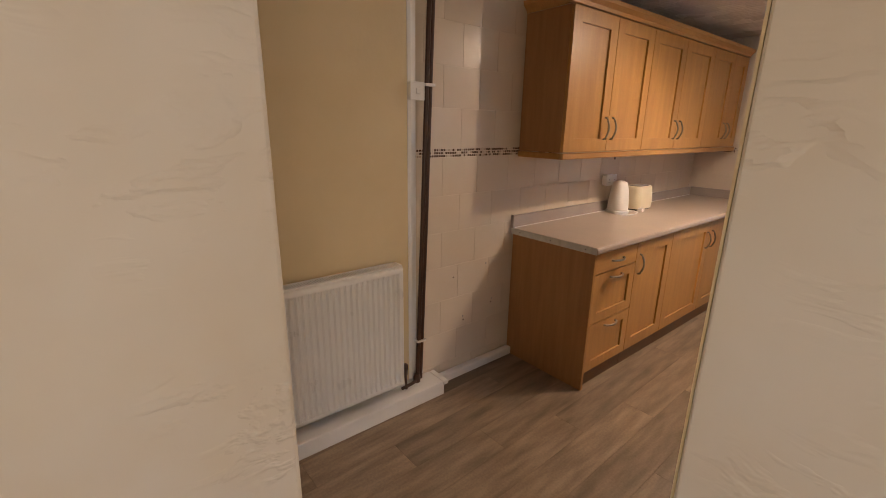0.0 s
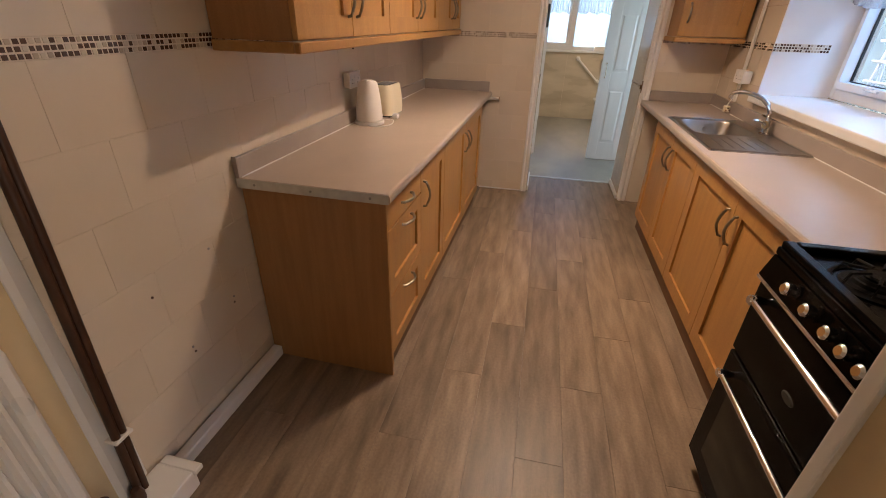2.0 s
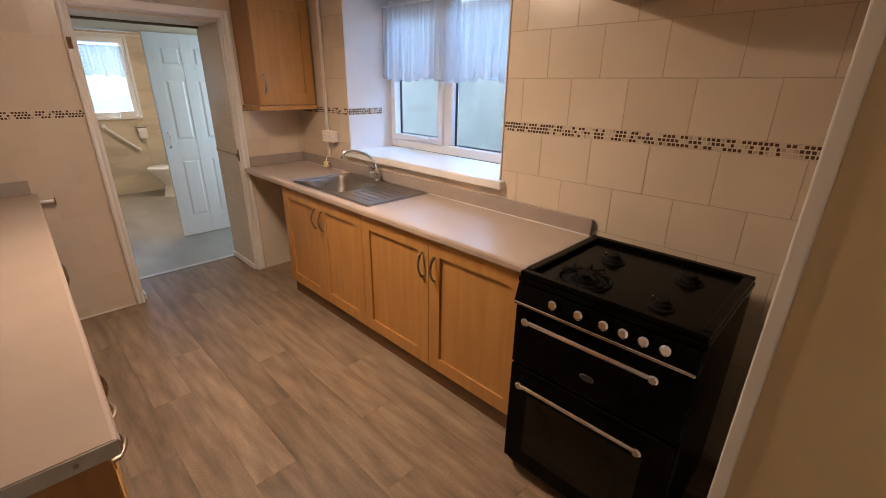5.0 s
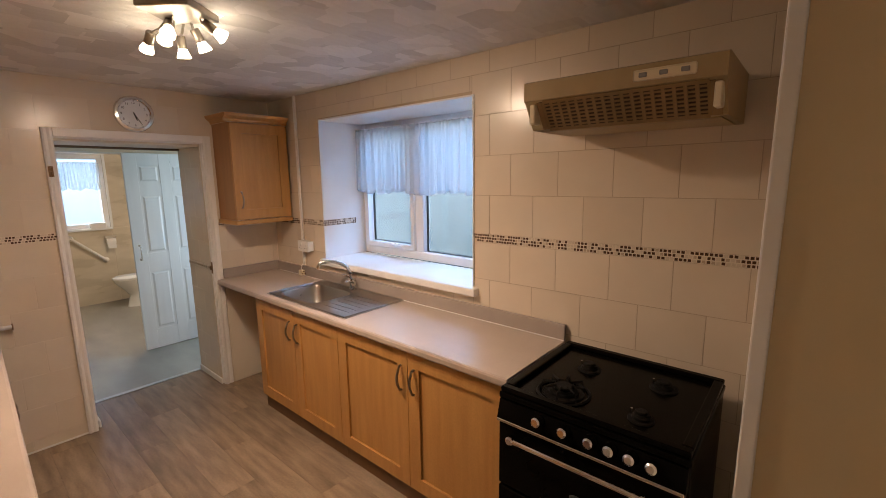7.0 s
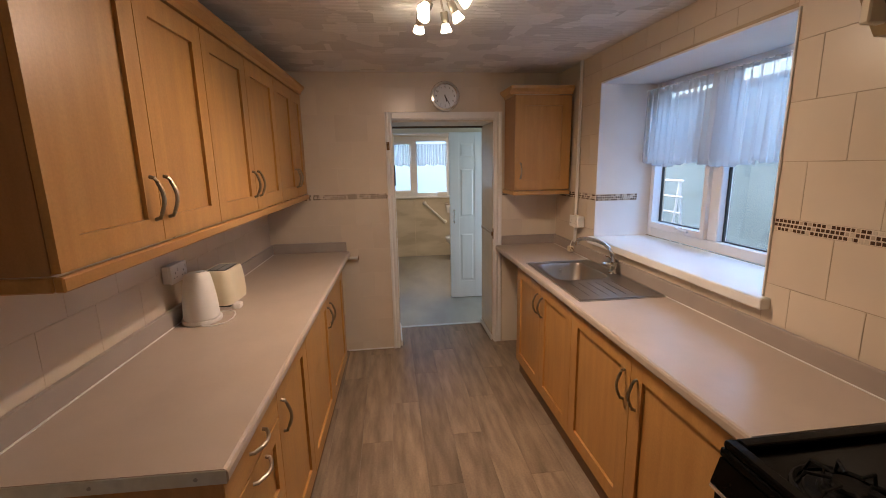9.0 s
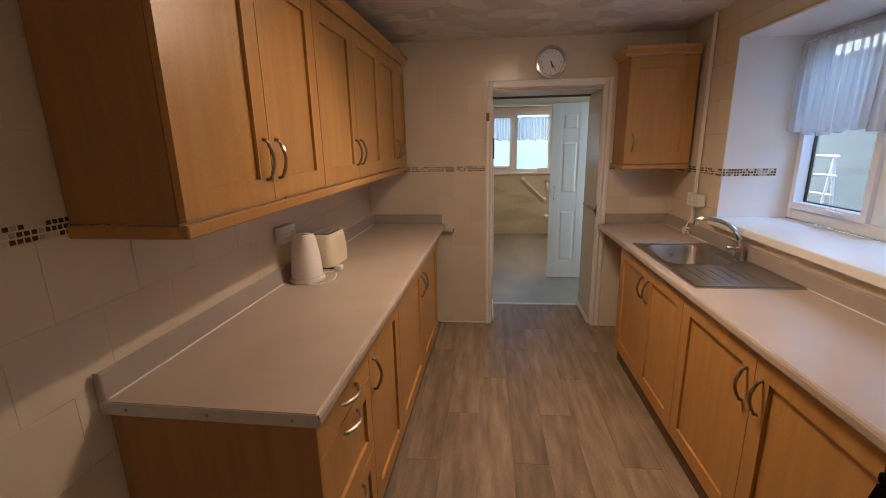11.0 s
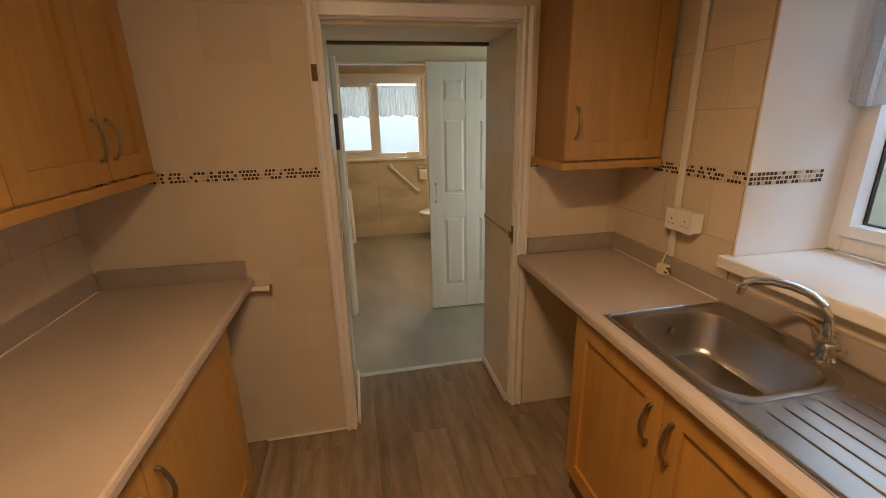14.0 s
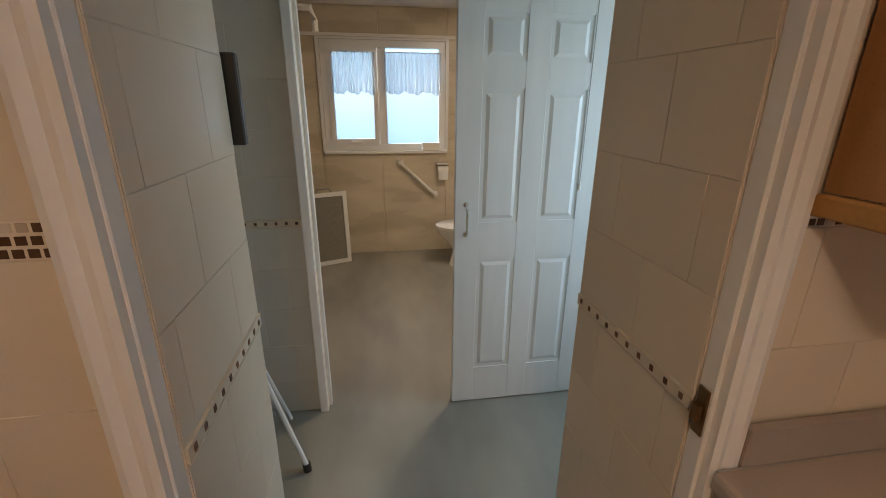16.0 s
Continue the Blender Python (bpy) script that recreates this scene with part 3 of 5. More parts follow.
def net_curtain(name, along, fixed, u0, u1, z_top, z_bot, label, waves, m=None):
    """A short gathered net with a scalloped hem on a thin rail."""
    t = thing(name, label, "curtain")
    rnd = random.Random(7)
    n, rows = 360, 14
    bm = bmesh.new()
    grid = []
    for j in range(rows + 1):
        row = []
        for i in range(n + 1):
            f = i / n
            u = u0 + (u1 - u0) * f
            g = j / rows
            off = (0.009 + 0.016 * g) * (math.sin(2 * math.pi * waves * f + 2.6 * math.sin(11 * f)) + 0.45 * math.sin(4.3 * math.pi * waves * f + 3 * math.sin(17 * f)))
            hem = 0.018 * abs(math.sin(math.pi * waves * 0.5 * f)) + 0.012 * math.sin(17 * f)
            z = z_top + (z_bot - hem * g - z_top) * g
            row.append(bm.verts.new((u, fixed + off, z) if along == "x" else (fixed + off, u, z)))
        grid.append(row)
    for j in range(rows):
        for i in range(n):
            bm.faces.new((grid[j][i], grid[j][i + 1], grid[j + 1][i + 1], grid[j + 1][i]))
    net = part("net", bm, NET, t, soft=True)
    sol = net.modifiers.new("thickness", "SOLIDIFY")
    sol.thickness = 0.0008
    a, b = ((u0 - 0.02, fixed, z_top), (u1 + 0.02, fixed, z_top))
    if along == "y":
        a, b = (fixed, u0 - 0.02, z_top), (fixed, u1 + 0.02, z_top)
    part("rail", rod(a, b, 0.004, 8), UPVC, t)
    return t


net_curtain("net_curtain", "x", WIN_Y + 0.075, x0 + 0.03, x1 - 0.02, 2.08, 1.60, "short white lace net curtain, gathered, across the kitchen window", 26)
net_curtain("net_curtain", "y", 9.00, am + 0.065, a1 - 0.10, 1.945, 1.60, "short white patterned net curtain on the bathroom window", 12)
net_curtain("net_curtain", "y", 9.00, a0 + 0.05, am - 0.03, 1.945, 1.60, "short white patterned net curtain on the bathroom window", 12)

# ---- outside ----
solid("ground", box(-300, -300, -0.35, 300, 300, -0.25), PAVING, "grey paved yard ground", "ground", S)
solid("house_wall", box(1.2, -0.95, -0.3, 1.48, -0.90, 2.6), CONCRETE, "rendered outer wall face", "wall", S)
yard = thing("garden_wall", "pale weathered rendered yard wall", "wall")
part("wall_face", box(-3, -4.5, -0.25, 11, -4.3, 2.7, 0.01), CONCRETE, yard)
part("coping", box(-3, -4.55, 2.7, 11, -4.25, 2.76, 0.015), PAVING, yard)
rnd = random.Random(3)
bm = bmesh.new()
for k in range(2600):
    u = rnd.uniform(2.4, 5.6)
    h = 1.5 * math.exp(-((u - 3.9) / 1.0) ** 2) + 0.3
    p = Vector((u, -3.6 + rnd.gauss(0, 0.25), -0.2 + h * rnd.random() ** 0.7))
    s = rnd.uniform(0.025, 0.06)
    m = Matrix.Translation(p) @ Euler((rnd.uniform(0, 6), rnd.uniform(0, 6), rnd.uniform(0, 6))).to_matrix().to_4x4()
    v = [bm.verts.new(m @ Vector(q)) for q in ((-s, 0, 0), (0, -s * 0.5, 0.1 * s), (s, 0, 0), (0, s * 0.5, 0.1 * s))]
    bm.faces.new(v)
bush = thing("ivy_bush", "straggling green ivy against the yard wall", "plant")
tagged(part("leaves", bm, LEAF, bush), kind="stuff")
for k in range(5):
    b0 = (3.1 + 0.4 * k, -3.6, -0.25)
    part("stem", tube([b0, (b0[0] + 0.05, -3.62, 0.2), (b0[0] - 0.06, -3.65, 0.6), (b0[0] + 0.04, -3.67, 0.8)], 0.012), BEAM, bush)
airer = thing("clothes_airer", "white metal clothes airer standing in the yard", "airer")
for xx in (6.05, 6.40):
    part("leg", tube([(xx, -2.3, -0.25), (xx, -2.15, 1.38)], 0.014), UPVC, airer)
    part("leg", tube([(xx, -2.0, -0.25), (xx, -2.15, 1.38)], 0.014), UPVC, airer)
for zz in (1.02, 1.20, 1.38):
    part("rail", tube([(5.95, -2.12, zz), (6.5, -2.12, zz)], 0.012), UPVC, airer)

# ---- kitchen units ----


def bow_handle(name_parent, p, q, out, r=0.0064):
    """A bowed bar handle from p to q, standing off along out."""
    p, q, out = Vector(p), Vector(q), Vector(out)
    pts = [p]
    for k in range(9):
        f = k / 8
        pts.append(p.lerp(q, 0.03 + 0.94 * f) + out * (0.014 + 0.020 * math.sin(math.pi * f)))
    pts.append(q)
    return part("handle", tube(pts, r, 8), NICKEL, name_parent, "brushed nickel bow handle", soft=True)


def shaker(name, parent, x0, x1, z0, z1, y, s, rail=0.075, panel=True, depth=0.02, along="x", material=None):
    """A frame-and-panel door front in the plane y (along x) or x=y (along y); s is +1 if it faces -y/-x."""
    material = material or MAPLE
    f = y + s * depth

    def bx(a, b, c, d, n0, n1, bv=0.0):
        return box(a, n0, c, b, n1, d, bv) if along == "x" else box(n0, a, c, n1, b, d, bv)
    if not panel:
        return part(name, bx(x0, x1, z0, z1, y, f, 0.002), MAPLE_H, parent)
    bm = wall_with_hole("x" if along == "x" else "y", min(y, f), max(y, f), x0, x1, z0, z1, (x0 + rail, x1 - rail, z0 + rail, z1 - rail))
    bmesh.ops.remove_doubles(bm, verts=bm.verts, dist=0.0005)
    d = part(name, bm, material, parent)
    part("door_panel", bx(x0 + rail, x1 - rail, z0 + rail, z1 - rail, y + s * 0.012, f), material, d)
    return d


def base_unit(label, x0, x1, y_front, y_back, s, m=None, kind="doors", split=None, hinge=1, top=0.862):
    """s=+1: fronts face -y (left run); s=-1: fronts face +y (right run)."""
    c = thing("base_cabinet", label, "cabinet", "kitchen base units", m)
    yb = y_front + s * 0.022
    part("body", box(x0 + 0.001, yb, 0.10, x1 - 0.001, y_back, top), CARCASS, c)
    part("plinth", box(x0 + 0.001, yb + s * 0.006, 0.0, x1 - 0.001, yb + s * 0.022, 0.0995), PLINTH, c)
    out = (0, -s, 0)
    if kind == "drawers":
        for z0, z1, pan in ((0.735, 0.855, False), (0.425, 0.729, True), (0.112, 0.419, True)):
            d = shaker("drawer_front", c, x0 + 0.002, x1 - 0.002, z0, z1, y_front, s, 0.06, pan, material=MAPLE)
            xm = (x0 + x1) / 2
            zh = (z0 + z1) / 2 if not pan else z1 - 0.035
            bow_handle(d, (xm - 0.062, y_front, zh), (xm + 0.062, y_front, zh), out)
    else:
        edges = [x0, split, x1] if split else [x0, x1]
        for k, (a, b) in enumerate(zip(edges, edges[1:])):
            d = shaker("door", c, a + 0.002, b - 0.002, 0.112, 0.855, y_front, s)
            if split:
                hx = b - 0.045 if k == 0 else a + 0.045
            else:
                hx = a + 0.045 if hinge > 0 else b - 0.045
            bow_handle(d, (hx, y_front, 0.645), (hx, y_front, 0.775), out)
    return c


# left run
LF = LEFT_Y - 0.618
L0, L1 = 2.535, 4.80
du = base_unit("maple-coloured drawer unit with three drawers", 2.553, 3.01, LF, LEFT_Y - 0.01, 1, LEFT, "drawers")
base_unit("maple-coloured single-door base cabinet", 3.01, 3.50, LF, LEFT_Y - 0.01, 1, LEFT)
base_unit("maple-coloured two-door base cabinet", 3.50, 4.82, LF, LEFT_Y - 0.01, 1, LEFT, split=4.145)
part("end_panel", box(2.535, LF, 0, 2.5525, LEFT_Y - 0.01, 0.862, 0.001), CARCASS, du, "brown wood-effect end panel")
part("edge_strip", box(2.5345, LF - 0.0035, 0, 2.5525, LF - 0.0005, 0.862, 0.001), MAPLE, du)


def worktop(name, label, x0, x1, yf, yb, s, m=None, hole=None):
    t = thing(name, label, "worktop", m=m)
    bm = bmesh.new()
    # rounded front edge
    prof = [(yb, 0.905), (yf + s * 0.012, 0.905), (yf + s * 0.004, 0.902), (yf, 0.894), (yf, 0.874), (yf + s * 0.005, 0.866), (yf + s * 0.012, 0.864), (yb, 0.864)]
    if hole:
        h0, h1, k0, k1 = hole
        part("top", prism(prof, "x", x0, h0), WORKTOP, t)
        part("top", prism(prof, "x", h1, x1), WORKTOP, t)
        part("top", prism([(k1, 0.905)] + prof[1:-1] + [(k1, 0.864)], "x", h0, h1), WORKTOP, t)
        box(h0, k0, 0.864, h1, yb, 0.905, bm=bm)
    else:
        prism(prof, "x", x0, x1, bm)
    part("top", bm, WORKTOP, t)
    return t


wl = worktop("worktop", "beige-grey laminate worktop with pale metal end strip", L0 - 0.02, 5.183, LEFT_Y - 0.645, LEFT_Y - 0.008, 1, LEFT)
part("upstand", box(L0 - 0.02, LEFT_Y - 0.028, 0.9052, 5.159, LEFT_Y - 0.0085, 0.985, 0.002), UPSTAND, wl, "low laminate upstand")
part("sealant", box(L0 - 0.01, LEFT_Y - 0.033, 0.9052, 5.14, LEFT_Y - 0.0282, 0.909), WHITE, wl)
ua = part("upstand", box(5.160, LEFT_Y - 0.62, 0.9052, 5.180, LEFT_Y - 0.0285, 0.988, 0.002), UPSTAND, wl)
strip = part("end_strip", box(L0 - 0.0245, LEFT_Y - 0.640, 0.866, L0 - 0.0205, LEFT_Y - 0.01, 0.9035, 0.001), ALU, wl, "aluminium end strip with screws")
for v in (0.09, 0.33, 0.57):
    part("screw", rod((L0 - 0.027, LEFT_Y - v, 0.885), (L0 - 0.0246, LEFT_Y - v, 0.885), 0.005, 10), GREYP, strip)
part("end_strip", box(L0 - 0.0245, LEFT_Y - 0.029, 0.9052, L0 - 0.0205, LEFT_Y - 0.008, 0.99, 0.001), UPSTAND, wl)


def wall_unit(label, x0, x1, split, m=None):
    c = thing("wall_cabinet", label, "cabinet", "kitchen wall units", m)
    yf = LEFT_Y - 0.335
    part("body", box(x0 + 0.001, yf + 0.022, 1.395, x1 - 0.001, LEFT_Y - 0.008, 2.165), CARCASS, c)
    for k, (a, b) in enumerate(((x0, split), (split, x1))):
        d = shaker("door", c, a + 0.002, b - 0.002, 1.40, 2.16, yf, 1)
        hx = b - 0.04 if k == 0 else a + 0.04
        bow_handle(d, (hx, yf, 1.47), (hx, yf, 1.60), (0, -1, 0))
    return c


U = [2.545, 3.43, 4.42, 5.165]
for (a, b), c in zip(zip(U, U[1:]), (2.985, 3.92, 4.86)):
    wall_unit("maple-coloured two-door wall cabinet over the worktop", a, b, c, LEFT)
yf = LEFT_Y - 0.335
solid("cornice", prism([(yf + 0.025, 2.166), (yf - 0.008, 2.166), (yf - 0.012, 2.185), (yf - 0.035, 2.205), (yf - 0.04, 2.225), (yf + 0.025, 2.225)], "x", U[0] - 0.035, U[-1]), MAPLE_H, "wood-effect cornice along the wall cabinets", "cornice", m=LEFT)
solid("cornice", prism([(U[0] - 0.001, 2.166), (U[0] - 0.012, 2.185), (U[0] - 0.035, 2.205), (U[0] - 0.04, 2.225), (U[0] - 0.001, 2.225)], "y", yf + 0.026, LEFT_Y - 0.008), MAPLE_H, "wood-effect cornice return on the cabinet end", "cornice", m=LEFT)
lp = thing("light_pelmet", "wood-effect pelmet strip under the wall cabinets", "pelmet", m=LEFT)
part("front", box(U[0] - 0.012, yf - 0.012, 1.358, U[-1], yf + 0.012, 1.393, 0.004), MAPLE_H, lp)
part("return", box(U[0] - 0.012, yf + 0.013, 1.358, U[0] + 0.010, LEFT_Y - 0.008, 1.393, 0.004), MAPLE_H, lp)

# right run
RF = 0.172
base_unit("maple-coloured two-door base cabinet beside the cooker", 2.425, 3.59, RF, RIGHT_Y + 0.01, -1, None, split=3.012)
base_unit("maple-coloured two-door sink base cabinet", 3.59, 4.575, RF, RIGHT_Y + 0.01, -1, None, split=4.072, top=0.70)
solid("unit_rail", box(4.557, RF - 0.022, 0.7005, 4.574, RIGHT_Y + 0.01, 0.862), CARCASS, "wood-effect side panel of the sink unit", "panel")
SINK = (3.543, 4.437, -0.335, 0.150)
wr = worktop("worktop", "beige-grey laminate worktop with an inset sink", 2.422, 5.155, 0.197, RIGHT_Y + 0.008, -1, None, (SINK[0] + 0.03, SINK[1] - 0.03, SINK[2] + 0.03, SINK[3] - 0.03))
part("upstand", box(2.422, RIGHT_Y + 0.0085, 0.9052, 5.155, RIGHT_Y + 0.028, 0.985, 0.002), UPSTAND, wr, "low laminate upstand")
part("sealant", box(2.422, RIGHT_Y + 0.0282, 0.9052, 5.13, RIGHT_Y + 0.033, 0.909), WHITE, wr)
part("upstand", box(5.156, RIGHT_Y + 0.008, 0.9052, 5.176, 0.14, 0.985, 0.002), UPSTAND, wr)
part("end_strip", box(5.1555, RIGHT_Y + 0.03, 0.866, 5.1595, 0.19, 0.9045), ALU, wr)
solid("white_panel", box(5.163, -0.34, 0.0, 5.176, 0.135, 0.862, 0.002), PLASTER, "cream board on the wall under the worktop", "panel")


def sink():
    t = thing("kitchen_sink", "stainless steel inset sink with grooved drainer", "sink")
    x0, x1, y0, y1 = SINK
    z = 0.9055
    bx0, bx1, by0, by1 = 3.935, 4.385, -0.235, 0.105
    for a, b, c, d in ((x0, bx0, y0, y1), (bx1, x1, y0, y1), (bx0, bx1, y0, by0), (bx0, bx1, by1, y1)):
        part("deck", box(a, c, z, b, d, z + 0.003), STEEL, t)
    rim = bmesh.new()
    tube([(x0 + 0.012, y0 + 0.012, z + 0.003), (x1 - 0.012, y0 + 0.012, z + 0.003), (x1 - 0.012, y1 - 0.012, z + 0.003), (x0 + 0.012, y1 - 0.012, z + 0.003), (x0 + 0.012, y0 + 0.012, z + 0.003)], 0.006, 8, rim)
    part("rim", rim, STEEL, t, soft=True)
    # bowl: rounded rectangular rings going down
    bm = bmesh.new()
    rings = []
    cx, cy, hx, hy = (bx0 + bx1) / 2, (by0 + by1) / 2, (bx1 - bx0) / 2, (by1 - by0) / 2
    for inset, dz, rad in ((-0.024, 0.0042, 0.07), (-0.012, 0.0065, 0.08), (0.0, 0.003, 0.085), (0.008, -0.02, 0.085), (0.018, -0.12, 0.08), (0.035, -0.145, 0.075), (0.07, -0.152, 0.06), (0.14, -0.155, 0.03)):
        ring = []
        a, b = hx - inset, hy - inset
        r = min(rad, b * 0.95)
        for q, (sx, sy) in enumerate(((1, 1), (-1, 1), (-1, -1), (1, -1))):
            for k in range(7):
                ang = radians(90 * q + 15 * k)
                ring.append(bm.verts.new((cx + sx * (a - r) + r * math.cos(ang), cy + sy * (b - r) + r * math.sin(ang), z + dz)))
        rings.append(ring)
    for u, v in zip(rings, rings[1:]):
        for k in range(len(u)):
            j = (k + 1) % len(u)
            bm.faces.new((u[k], u[j], v[j], v[k]))
    bm.faces.new(rings[-1])
    bowl = part("bowl", bm, STEEL, t, soft=True)
    part("waste", lathe([(0, 0.002), (0.02, 0.002), (0.034, 0.004), (0.04, 0.0)], 20, m=Matrix.Translation((cx, cy, z - 0.155))), CHROME, bowl, soft=True)
    for k in range(6):
        yy = -0.20 + 0.052 * k
        part("groove", tube([(x0 + 0.06, yy, z + 0.0), (x0 + 0.10, yy, z + 0.0022), (bx0 - 0.07, yy, z + 0.0022), (bx0 - 0.05, yy, z + 0.0)], 0.0035, 8), STEEL, t, soft=True)
    part("overflow", rod((bx1 - 0.014, -0.08, z - 0.05), (bx1 - 0.02, -0.08, z - 0.05), 0.012, 14), STEEL, bowl)
    return t


sink()


def mixer_tap(m):
    t = thing("mixer_tap", "chrome kitchen mixer tap with two levers", "tap", m=m)
    part("base", lathe([(0, 0), (0.03, 0), (0.03, 0.008), (0.022, 0.014), (0.02, 0.05), (0.026, 0.062), (0.022, 0.078), (0, 0.08)], 20), CHROME, t, soft=True)
    for s in (1, -1):
        h = part("valve", rod((s * 0.012, 0, 0.05), (s * 0.065, 0, 0.062), 0.017, 14, None, 0.019), CHROME, t, soft=True)
        part("lever", tube([(s * 0.058, 0, 0.062), (s * 0.075, 0.012, 0.078), (s * 0.10, 0.035, 0.088), (s * 0.112, 0.055, 0.09)], 0.007), CHROME, h, soft=True)
    pts = [(0, 0, 0.06), (0, 0.008, 0.11), (0, 0.03, 0.150), (0, 0.065, 0.175), (0, 0.11, 0.19), (0, 0.16, 0.197), (0, 0.20, 0.196), (0, 0.222, 0.188), (0, 0.228, 0.172)]
    pts = [(a, b, 0.06 + (c - 0.06) * 1.16) for a, b, c in pts]
    sp = part("spout", tube(pts, 0.0125, 12), CHROME, t, soft=True)
    part("nozzle", rod((0, 0.228, 0.196), (0, 0.229, 0.174), 0.014, 14), CHROME, sp, soft=True)
    return t


mixer_tap(pose(4.03, -0.29, 0.9085, 0, 0, -32))

# ---- corner wall cabinet on the far wall ----
cw = thing("wall_cabinet", "small maple-coloured wall cabinet beside the doorway", "cabinet", "kitchen wall units")
CX, CY0, CY1 = 4.868, -0.335, 0.118
part("body", box(CX + 0.021, CY0 + 0.001, 1.395, FAR_X - 0.009, CY1 - 0.001, 2.125), CARCASS, cw)
d = shaker("door", cw, CY0 + 0.002, CY1 - 0.002, 1.40, 2.12, CX, 1, along="y")
bow_handle(d, (CX, CY1 - 0.045, 1.49), (CX, CY1 - 0.045, 1.61), (-1, 0, 0))
part("pelmet", box(CX - 0.014, CY0, 1.36, CX + 0.01, CY1 + 0.014, 1.393, 0.004), MAPLE_H, cw)
part("pelmet", box(CX + 0.011, CY1 - 0.010, 1.36, FAR_X - 0.009, CY1 + 0.014, 1.393, 0.004), MAPLE_H, cw)
prof = [(0, 2.126), (-0.008, 2.126), (-0.012, 2.145), (-0.04, 2.165), (-0.045, 2.185), (0, 2.185)]
part("cornice", prism([(CX + a, b) for a, b in prof], "y", CY0, CY1 + 0.045), MAPLE_H, cw)
part("cornice", prism([(CY1 - a, b) for a, b in prof], "x", CX + 0.0005, FAR_X - 0.009), MAPLE_H, cw)

# ---- cooker and hood ----


def cooker():
    t = thing("gas_cooker", "black freestanding double-oven gas cooker with chrome rails", "cooker")
    x0, x1, yf, yb = 1.745, 2.370, 0.297, -0.262
    part("body", box(x0, yb, 0.03, x1, yf, 0.90, 0.004), ENAMEL, t)
    for xx in (x0 + 0.04, x1 - 0.04):
        for yy in (yb + 0.05, yf - 0.05):
            part("foot", rod((xx, yy, 0), (xx, yy, 0.03), 0.018, 12), BLACKP, t)
    hob = part("hob", box(x0 - 0.004, yb, 0.9005, x1 + 0.004, yf + 0.025, 0.925, 0.006, 2), ENAMEL, t)
    bm = bmesh.new()
    e = 0.032
    for a, b, c, d in ((x0, x1, yb, yb + e), (x0, x1, yf + 0.02 - e, yf + 0.02), (x0, x0 + e, yb + e, yf + 0.02 - e), (x1 - e, x1, yb + e, yf + 0.02 - e)):
        box(a, c, 0.9253, b, d, 0.945, 0.005, 2, bm=bm)
    part("raised_edge", bm, ENAMEL, hob)
    cx, cy = (x0 + x1) / 2, (yb + yf) / 2 + 0.01
    for k, (bx, by, r) in enumerate(((2.184, 0.186, 0.068), (2.186, -0.060, 0.042), (1.914, 0.190, 0.038), (1.911, -0.076, 0.045))):
        b = part("burner", lathe([(0, 0.022), (r * 0.62, 0.022), (r * 0.66, 0.016), (r * 0.75, 0.014), (r * 0.78, 0.006), (r * 1.05, 0.005), (r * 1.1, 0.0), (0, 0.0)], 24, m=Matrix.Translation((bx, by, 0.9255))), IRON, hob, soft=True)
        part("cap", lathe([(0, 0.031), (r * 0.45, 0.031), (r * 0.52, 0.027), (r * 0.5, 0.022), (0, 0.022)], 24, m=Matrix.Translation((bx, by, 0.9255))), IRON, b, soft=True)
        part("igniter", rod((bx + r * 0.8, by, 0.926), (bx + r * 0.8, by, 0.955), 0.003, 8), CHROME, b)
        if k == 0:
            for j in range(8):
                a = radians(45 * j + 10)
                part("prong", tube([(bx + 0.03 * math.cos(a), by + 0.03 * math.sin(a), 0.962), (bx + 0.075 * math.cos(a), by + 0.075 * math.sin(a), 0.96), (bx + 0.085 * math.cos(a), by + 0.085 * math.sin(a), 0.93)], 0.004, 6), IRON, b)
            part("ring", lathe([(0.085, 0.003), (0.092, 0.008), (0.098, 0.003)], 28, m=Matrix.Translation((bx, by, 0.9255))), IRON, b, soft=True)
    fas = part("fascia", prism([(yf + 0.001, 0.82), (yf + 0.045, 0.82), (yf + 0.045, 0.835), (yf + 0.026, 0.8995), (yf + 0.001, 0.8995)], "x", x0 + 0.002, x1 - 0.002), ENAMEL, t)
    for xx in (2.203, 2.108, 2.021, 1.958, 1.897, 1.835):
        zz, yy = 0.874, yf + 0.0345
        m = Matrix.Translation((xx, yy, zz)) @ Matrix.Rotation(radians(-77), 4, "X")
        kn = part("knob", lathe([(0, 0.036), (0.011, 0.036), (0.0165, 0.031), (0.017, 0.012), (0.012, 0.010), (0.012, 0.0)], 18, m=m), CHROME, fas, "chrome control knob", soft=True)
        part("knob_collar", lathe([(0.0, 0.004), (0.021, 0.004), (0.023, 0.0), (0, 0)], 20, m=m), ENAMEL, kn, soft=True)
    part("trim_bar", box(x0 + 0.004, yf + 0.0455, 0.822, x1 - 0.004, yf + 0.050, 0.834, 0.002), CHROME, fas)
